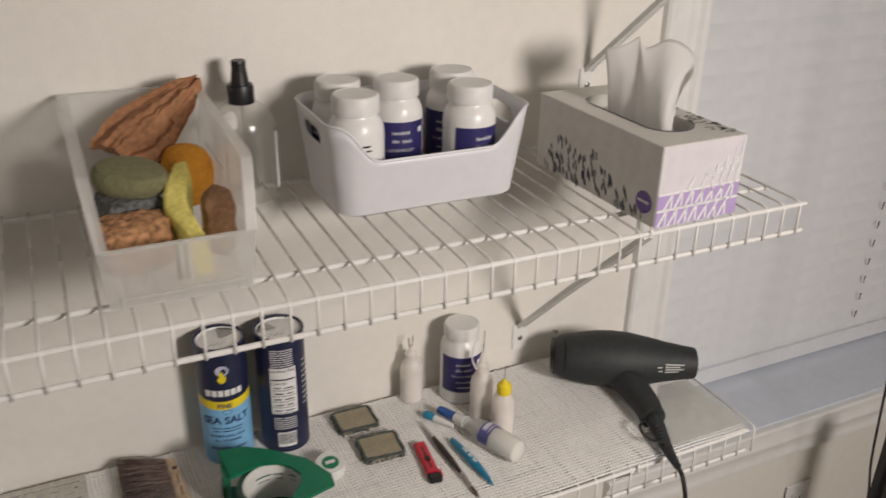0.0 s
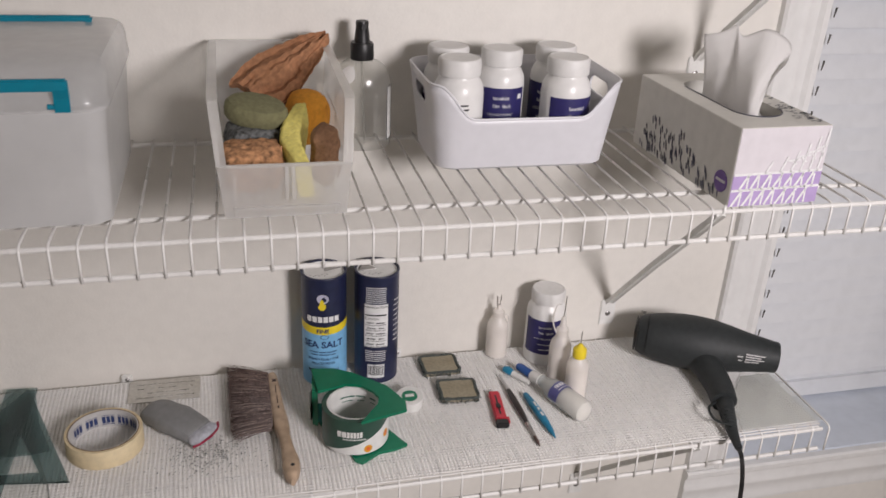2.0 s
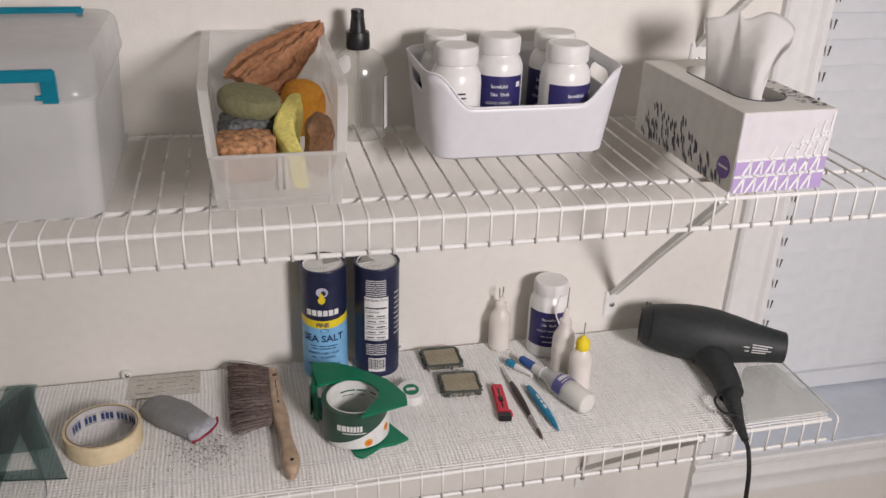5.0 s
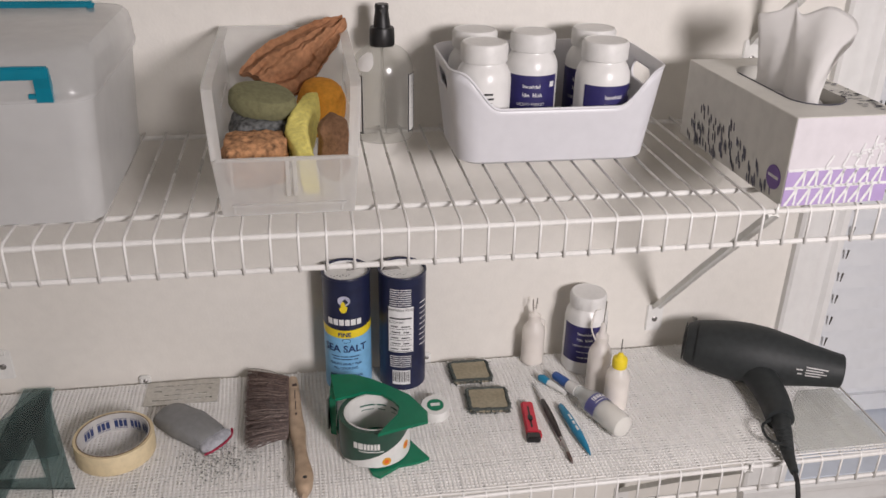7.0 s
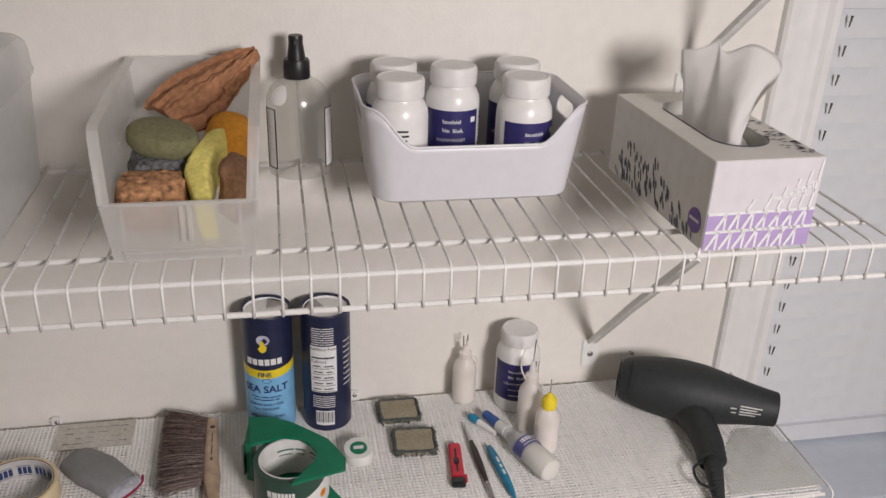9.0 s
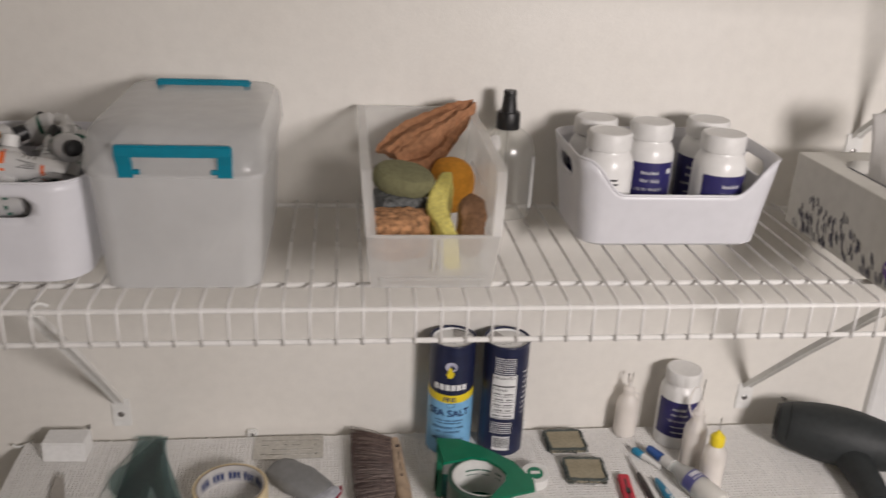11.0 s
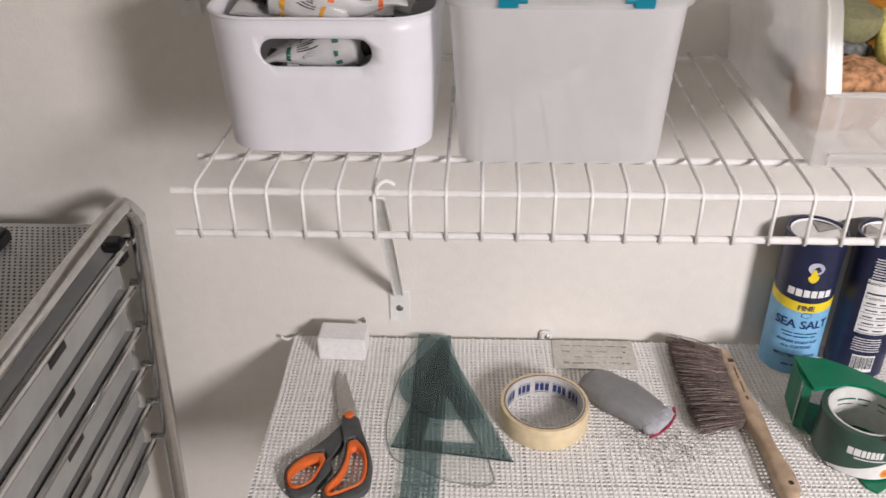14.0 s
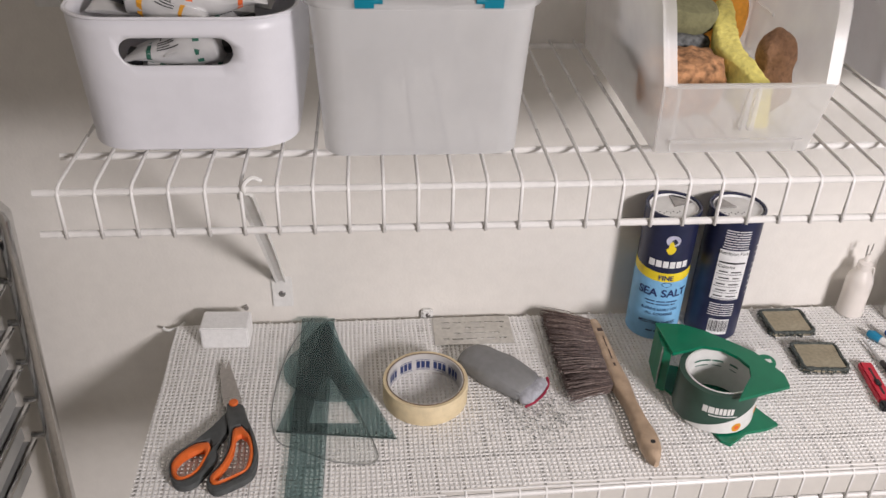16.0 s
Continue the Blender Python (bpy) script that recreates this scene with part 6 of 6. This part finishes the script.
def drafting_brush():
    t = thing("drafting_brush", "bench brush with a pale wooden handle and dark bristles", "brush", pose(0, 0, 0.0015))
    left = [(0.5095, -0.044), (0.5063, -0.050), (0.5060, -0.090), (0.5064, -0.127), (0.5075, -0.158), (0.5130, -0.188), (0.5145, -0.216), (0.5140, -0.244), (0.5165, -0.262), (0.5225, -0.2735)]
    right = [(0.5155, -0.043), (0.5195, -0.050), (0.5225, -0.088), (0.5250, -0.125), (0.5282, -0.156), (0.5283, -0.186), (0.5312, -0.213), (0.5355, -0.236), (0.5345, -0.256), (0.5275, -0.2725)]
    l2 = smooth_line([(x, y, 0) for x, y in left], 5)
    r2 = smooth_line([(x, y, 0) for x, y in right], 5)
    rings = []
    for p, q in zip(l2, r2):
        c, w = (p + q) / 2, (q - p)
        tall = 0.0085 * min(1.0, (w.length / 0.016) ** 0.5)
        ring = []
        for i in range(14):
            a = 2 * math.pi * i / 14
            ring.append(c + w * 0.5 * math.copysign(abs(math.cos(a)) ** 0.7, math.cos(a)) + Vector((0, 0, 0.0095 + tall * math.copysign(abs(math.sin(a)) ** 0.7, math.sin(a)))))
        rings.append(ring)
    part("handle", loft(B(), rings, True, True, True), WOOD, t, "pale wooden handle")
    part("hang_hole", lathe(B(), [(0.0026, 0), (0.0026, 0.0006)], 14), BLACKINK, t, "dark hanging hole", m=pose(0.5262, -0.2505, 0.0176))
    bm = B()
    for y, w, h in ((-0.068, 0.0055, 0.0030), (-0.090, 0.018, 0.0006), (-0.113, 0.017, 0.0006), (-0.131, 0.005, 0.0011)):
        x = 0.5150 + 0.03 * (-0.068 - y)
        box(bm, x - h, x + h, y - w / 2, y + w / 2, 0.0176, 0.0183)
    part("stamp", bm, HAIR, t, "worn stamped marks", smooth=False)
    random.seed(8)
    vs, fs = [], []
    for i in range(1500):
        u, v = random.random(), random.random()
        y0 = -0.045 - 0.118 * u
        p0 = Vector((0.5080, y0, 0.004 + 0.012 * v))
        fan = (u - 0.5)
        ln = 0.047 + 0.008 * random.random() - 0.004 * abs(fan) + 0.005 * (1 - u)
        tip = p0 + Vector((-ln, 0.020 - 0.034 * u + random.gauss(0, 0.004), random.gauss(0.0, 0.0035) + (0.010 - p0.z) * 0.2))
        tip.z = max(0.001, tip.z)
        mid = (p0 + tip) / 2 + Vector((0, random.gauss(0, 0.0015), 0.002))
        n = len(vs)
        w = 0.00042
        for q, ww in ((p0, w), (mid, w), (tip, w * 0.4)):
            vs += [q + Vector((0, ww, 0)), q + Vector((0, -ww, 0.0)), q + Vector((0, 0, ww * 1.6))]
        for s in (0, 3):
            fs += [(n + s, n + s + 1, n + s + 4, n + s + 3), (n + s + 1, n + s + 2, n + s + 5, n + s + 4), (n + s + 2, n + s, n + s + 3, n + s + 5)]
    me = bpy.data.meshes.new("bristles")
    me.from_pydata([tuple(v) for v in vs], [], fs)
    me.materials.append(HAIR)
    me.materials.append(HAIRT)
    for i, p in enumerate(me.polygons):
        p.material_index = 1 if (i // 6) % 4 == 0 else 0
    br = new("bristles", me)
    br.parent = t
    tagged(br, "dark brown hair bristles")
    part("bristle_root", box(B(), 0.488, 0.5050, -0.161, -0.050, 0.004, 0.015, 0.002), HAIR, t, "dense dark bristle base")
    return t


drafting_brush()

# ---- lower shelf: scrubber pads ----


def scrubber(m, label, seed):
    t = thing("scrubber_pad", label, "pad", m, "scrubber pads")
    bm = B()
    box(bm, -0.0255, 0.0255, -0.0255, 0.0255, 0.0, 0.0095, 0.002)
    bmesh.ops.subdivide_edges(bm, edges=bm.edges, cuts=6, use_grid_fill=True)
    part("core", roughen(bm, 0.012, 0.0008, seed), SCRUB, t)
    random.seed(seed)
    vs, fs = [], []
    for i in range(620):
        s = random.random() * 4
        k = int(s)
        u = (s - k) * 2 - 1
        p = [Vector((u, -1, 0)), Vector((1, u, 0)), Vector((-u, 1, 0)), Vector((-1, -u, 0))][k] * 0.0252
        nrm = [Vector((0, -1, 0)), Vector((1, 0, 0)), Vector((0, 1, 0)), Vector((-1, 0, 0))][k]
        p.z = 0.001 + 0.0095 * random.random()
        tip = p + nrm * (0.0012 + 0.0022 * random.random()) + Vector((random.gauss(0, 0.0018), random.gauss(0, 0.0018), random.gauss(0, 0.0015)))
        tip.z = max(0.0003, tip.z)
        side = nrm.cross(Vector((0, 0, 1))) * 0.0011
        n = len(vs)
        vs += [p + side, p - side, p + Vector((0, 0, 0.0016)), tip]
        fs += [(n, n + 1, n + 3), (n + 1, n + 2, n + 3), (n + 2, n, n + 3)]
    me = bpy.data.meshes.new("fringe")
    me.from_pydata([tuple(v) for v in vs], [], fs)
    me.materials.append(FRINGE)
    fr = new("fringe", me)
    fr.parent = t
    tagged(fr, "dark frayed edge")
    bm = B()
    rim = [(0.0245 * x, 0.0245 * y, 0.0088) for x, y in ((-1, -1), (0, -1.04), (1, -1), (1.04, 0), (1, 1), (0, 1.04), (-1, 1), (-1.04, 0), (-1, -1))]
    dense = smooth_line(rim, 6)
    part("edge", roughen(tube(bm, dense, 0.0022, 7), 0.004, 0.0012, seed), FRINGE, t, "dark worn edge")
    return t


scrubber(pose(0.7560, -0.0505, 0.0015, 0, 0, 0) @ Matrix.Diagonal((1.0, 0.86, 0.85, 1.0)), "square olive scrubber pad with a frayed dark edge", 3)
scrubber(pose(0.7670, -0.1175, 0.0015, 0, 0, -4) @ Matrix.Diagonal((1.0, 0.88, 0.85, 1.0)), "square tan scrubber pad with a frayed dark edge", 6)

# ---- lower shelf: small tools ----


def flat_between(p, q):
    """A pose at p whose x axis points along the shelf to q."""
    d = Vector(q) - Vector(p)
    return pose(p[0], p[1], 0.0015, 0, 0, math.degrees(math.atan2(d.y, d.x))), math.hypot(d.x, d.y)


m, ln = flat_between((0.8160, -0.131), (0.8070, -0.207))
kn = thing("utility_knife", "small red snap-blade knife with a black end", "knife", m)
part("body", box(B(), 0, ln - 0.012, -0.0078, 0.0078, 0.0, 0.0085, 0.0018), RED, kn)
part("slider", box(B(), ln * 0.42, ln * 0.55, -0.003, 0.003, 0.0083, 0.0108, 0.0008), BLACKPL, kn, "black slider")
part("slot", box(B(), ln * 0.15, ln * 0.72, -0.0012, 0.0012, 0.0084, 0.0088), BLACKPL, kn, "dark slider slot", smooth=False)
part("end_cap", box(B(), ln - 0.0118, ln, -0.0085, 0.0085, 0.0, 0.0090, 0.0015), BLACKPL, kn, "black end cap")
part("clip", box(B(), ln - 0.020, ln - 0.008, 0.0075, 0.0115, 0.001, 0.006, 0.001), RED, kn)

m, ln = flat_between((0.8378, -0.088), (0.8427, -0.253))
pb = thing("paintbrush", "slim paintbrush with a black handle and steel ferrule", "paintbrush", m)
part("handle", tube(B(), [(0.040, 0, 0.0045), (0.060, 0, 0.0045), (0.090, 0, 0.0045), (0.118, 0, 0.0042)], [0.0030, 0.0045, 0.0042, 0.0028], 14), DARKWOOD, pb, "black lacquered handle")
part("ferrule", tube(B(), [(0.118, 0, 0.0042), (0.130, 0, 0.0040), (0.146, 0, 0.0036)], [0.0029, 0.0030, 0.0023], 14), BLADE, pb, "steel ferrule")
part("tuft", tube(B(), [(0.146, 0, 0.0036), (0.156, 0, 0.0034), (ln, 0, 0.0022)], [0.0022, 0.0025, 0.0004], 10), HAIR, pb, "dark hair tuft")
part("tail", tube(B(), [(0.0, 0, 0.0040), (0.020, 0, 0.0042), (0.040, 0, 0.0045)], [0.0012, 0.0020, 0.0031], 10), CARD, pb, "worn pale handle end")

m, ln = flat_between((0.8592, -0.142), (0.8684, -0.241))
pen = thing("turquoise_pen", "marbled turquoise pen tapering to a point", "pen", m)
part("barrel", tube(B(), [(0.0, 0, 0.005), (0.004, 0, 0.005), (0.03, 0, 0.006), (0.062, 0, 0.006), (0.085, 0, 0.005), (ln, 0, 0.0035)], [0.0030, 0.0042, 0.0056, 0.0054, 0.0038, 0.0009], 18), CYAN, pen)
bm = B()
strip = [(0.028, 0.010), (0.042, 0.006), (0.052, 0.008)]
for x, w in strip:
    box(bm, x, x + w, -0.0015, 0.0012, 0.0112, 0.0119)
part("print", bm, TAPEW, pen, "worn pale print", smooth=False)

m, ln = flat_between((0.8485, -0.077), (0.8747, -0.116))
bp = thing("brush_pen", "short white brush with a blue-green bristle head", "brush", m)
part("head", tube(B(), [(0, 0, 0.006), (0.006, 0, 0.007), (0.016, 0, 0.006)], [0.0045, 0.0060, 0.0048], 12), CYAN, bp, "blue-green head")
part("neck", tube(B(), [(0.016, 0, 0.006), (0.030, 0, 0.0055), (ln, 0, 0.005)], [0.0048, 0.0042, 0.0036], 12), TAPEW, bp)

m, ln = flat_between((0.8680, -0.082), (0.9205, -0.2140))
fb = thing("applicator_bottle", "clear applicator bottle of pale fluid with a blue cap, lying", "bottle", m)
z = 0.0165
part("bottle", tube(B(), [(0.052, 0, z), (0.060, 0, z), (0.068, 0, z), (0.076, 0, z), (0.082, 0, z), (ln - 0.008, 0, z), (ln - 0.003, 0, z), (ln, 0, z)], [0.0085, 0.0092, 0.0120, 0.0152, 0.0160, 0.0161, 0.0150, 0.0105], 28), APPLICATOR, fb)
part("fluid", tube(B(), [(0.090, 0, z - 0.001), (0.098, 0, z), (ln - 0.006, 0, z), (ln - 0.003, 0, z)], [0.010, 0.0146, 0.0148, 0.0130], 24), MILK, fb, "pale fluid")
part("cap", tube(B(), [(0.0, 0, 0.012), (0.003, 0, 0.012), (0.032, 0, 0.0140)], [0.0048, 0.0060, 0.0066], 20), BLUE, fb, "blue tip cap")
part("collar", tube(B(), [(0.032, 0, 0.0140), (0.050, 0, 0.0158)], [0.0080, 0.0088], 20), TAPEW, fb, "white collar")
lb = part("label", arc_patch(0.0163, -10, 190, 0, 0.0165, 24), mat("blue_label", (0.10, 0.10, 0.27), 0.5), fb, "blue-violet label band with white bars",
          m=Matrix.Translation((0.0835, 0, z)) @ Matrix(((0, 0, 1, 0), (1, 0, 0, 0), (0, 1, 0, 0), (0, 0, 0, 1))))
bm = B()
strip_bars(bm, 0.0168, 90, 0.003, [0.003, 0.0012, 0.003, 0.003, 0.003, 0.0012], 0.0065, 0.0012)
strip_bars(bm, 0.0168, 90, 0.0125, [0.022], 0.0012)
part("label_print", bm, WHITEINK, lb, "plain white bars")

# ---- wall clips and screws ----
for x, z, tip in ((0.3135, -0.001, 1), (0.700, 0.004, 0)):
    c = thing("shelf_clip", "small white wall clip holding the shelf's back rod", "clip", pose(x, 0, z), "wall clips")
    part("body", box(B(), -0.0075, 0.0075, -0.007, 0.0, -0.010, 0.009, 0.002), BRACKET, c)
    part("screw", lathe(B(), [(0.003, 0), (0.003, 0.001), (0.0015, 0.002)], 10), STEEL, c, "steel screw head", m=pose(0.001, -0.007, 0.003, 90, 0, 0))
for x, z in ((0.093, 0.020), (1.102, 0.040)):
    c = thing("wall_screw", "bare steel screw head standing out of the wall", "screw", pose(x, 0, z), "bare screws")
    part("shank", tube(B(), [(0, 0, 0), (0.001, -0.006, 0.0005)], 0.0012, 7), STEEL, c)
    part("head", tube(B(), [(0.001, -0.006, 0.0005), (0.0012, -0.008, 0.0006)], 0.0028, 9), STEEL, c)
c = thing("wall_hook", "tiny wire end sticking out beside the shelf", "hook", pose(0.004, 0, -0.004))
part("wire", tube(B(), smooth_line([(0.012, 0, 0.0), (0.008, -0.010, 0.001), (-0.004, -0.014, 0.0), (-0.011, -0.012, 0.002)], 5), 0.0018, 7), BRACKET, c)

# ---- the drawer cart ----


def drawer_cart():
    t = thing("drawer_cart", "chrome-framed rolling cart with grey drawers", "cart", pose(0, 0, FLOOR_Z))
    zt = 0.206 - FLOOR_Z

    def frame_side(x):
        pts = [(x - 0.045, -0.050, 0.03), (x - 0.016, -0.050, 0.70), (x + 0.004, -0.050, zt - 0.06), (x + 0.006, -0.052, zt - 0.025), (x + 0.004, -0.062, zt - 0.006), (x, -0.080, zt),
               (x - 0.002, -0.20, zt + 0.001), (x - 0.004, -0.36, zt - 0.004), (x - 0.004, -0.385, zt - 0.012), (x - 0.004, -0.395, zt - 0.035), (x - 0.02, -0.398, 0.70), (x - 0.045, -0.398, 0.03)]
        return smooth_line(pts, 6)
    part("frame_tube", tube(B(), frame_side(-0.142), 0.0095, 16), CHROME, t, "bent chrome tube frame")
    part("frame_tube", tube(B(), [(p[0] - 0.36, p[1], p[2]) for p in frame_side(-0.142)], 0.0095, 16), CHROME, t, "bent chrome tube frame")
    for k, dz in enumerate((0.052, 0.110, 0.168, 0.226, 0.284, 0.342)):
        z = zt - dz
        x = -0.150 - 0.012 * k * 0.4
        part("runner", tube(B(), [(x, -0.056, z), (x - 0.003, -0.392, z)], 0.0040, 8), CHROME, t, "chrome drawer runner")
        part("bolt", tube(B(), [(x + 0.018, -0.050, z + 0.004), (x - 0.004, -0.050, z + 0.004)], 0.0040, 9), CHROME, t, "round bolt head")
        d = part("drawer", box(B(), x - 0.335, x - 0.010, -0.388, -0.062, z - 0.049, z - 0.006, 0.004), DRAWER, t, "grey plastic drawer")
        part("drawer_lip", box(B(), x - 0.340, x - 0.004, -0.392, -0.058, z - 0.0055, z + 0.001, 0.0015), DRAWER, d)
        part("side_slot", box(B(), x - 0.0102, x - 0.0088, -0.240, -0.205, z - 0.026, z - 0.017, 0.0005), BLACKPL, d, "dark slot in the drawer's side")
    part("corner_block", box(B(), -0.170, -0.149, -0.078, -0.056, zt - 0.070, zt - 0.040, 0.004), BLACKPL, t, "black plastic corner block")
    top = part("top_tray", box(B(), -0.480, -0.158, -0.388, -0.060, zt - 0.030, zt - 0.026, 0.001), MESHTOP, t, "perforated grey top")
    bm = B()
    for i in range(34):
        for j in range(22):
            lathe(bm, [(0.0014, zt - 0.0259), (0.0014, zt - 0.0255)], 6, (-0.168 - 0.0056 * j - 0.0028 * (i % 2), -0.070 - 0.0062 * i))
    tagged(part("perforations", bm, BLACKINK, top, "rows of dark holes", smooth=False), kind="stuff")
    for x in (-0.185, -0.545):
        for y in (-0.05, -0.398):
            w = part("caster", lathe(B(), [(0.010, -0.008), (0.022, -0.007), (0.024, 0.0), (0.022, 0.007), (0.010, 0.008)], 20), BLACKPL, t, "black caster wheel", m=pose(x, y, 0.024, 0, 90, 0))
    return t


drawer_cart()
tr2 = thing("charging_brick", "small flat black box on the cart's top", "box", pose(-0.268, -0.118, 0.206 - 0.0255))
part("body", box(B(), -0.045, 0.020, -0.022, 0.022, 0.0, 0.016, 0.003), BLACKPL, tr2)

# ---- by the window: outlet and cable ----
ou = thing("wall_outlet", "off-white wall outlet plate under the window", "outlet", pose(1.755, 0, -0.545))
part("plate", box(B(), -0.037, 0.037, -0.006, 0.0, -0.060, 0.060, 0.003), TRIM, ou)
for dz in (-0.021, 0.021):
    s = part("socket", box(B(), -0.017, 0.017, -0.0075, -0.0055, dz - 0.014, dz + 0.014, 0.001), TRIM, ou)
    for dx in (-0.006, 0.006):
        part("slot", box(B(), dx - 0.001, dx + 0.001, -0.0079, -0.0074, dz - 0.004, dz + 0.005), BLACKPL, s, "dark slot", smooth=False)
cb = thing("hanging_cable", "thin black cable hanging past the window", "cable", pose(0, 0, 0))
part("wire", tube(B(), smooth_line([(1.640, -0.18, 0.62), (1.652, -0.19, 0.30), (1.640, -0.20, 0.06), (1.634, -0.20, 0.01), (1.645, -0.20, -0.117), (1.660, -0.20, -0.25), (1.684, -0.20, -0.362), (1.70, -0.20, -0.60), (1.69, -0.20, FLOOR_Z + 0.004)], 8), 0.0022, 8), BLACKPL, cb)
part("inline_switch", box(B(), 1.690, 1.735, -0.215, -0.190, -0.40, -0.19, 0.006), BLACKPL, cb, "black hanging plug block")

# ---- pendant lamp that lights the room ----
ol = thing("pendant_lamp", "white pendant lamp with a tilted dish shade", "lamp", pose(LAMP[0], LAMP[1], CEIL_Z))
part("base", lathe(B(), [(0.06, 0.0), (0.06, -0.02), (0.02, -0.03), (0.006, -0.034)], 32), TRIM, ol)
dish = lamp.matrix_world.to_3x3()
back = Vector(LAMP) + dish @ Vector((0, 0, 0.085))
part("stem", tube(B(), [(0, 0, -0.03), tuple(back - Vector((LAMP[0], LAMP[1], CEIL_Z)))], 0.006, 10), TRIM, ol, "white stem")
bm = lathe(B(), [(0.205, 0.004), (0.200, 0.022), (0.150, 0.058), (0.070, 0.080), (0.004, 0.085)], 40, cap0=False)
for v in bm.verts:
    v.co = dish @ v.co + Vector(LAMP) - Vector((LAMP[0], LAMP[1], CEIL_Z))
part("shade", bm, TRIM, ol, "white dish shade")
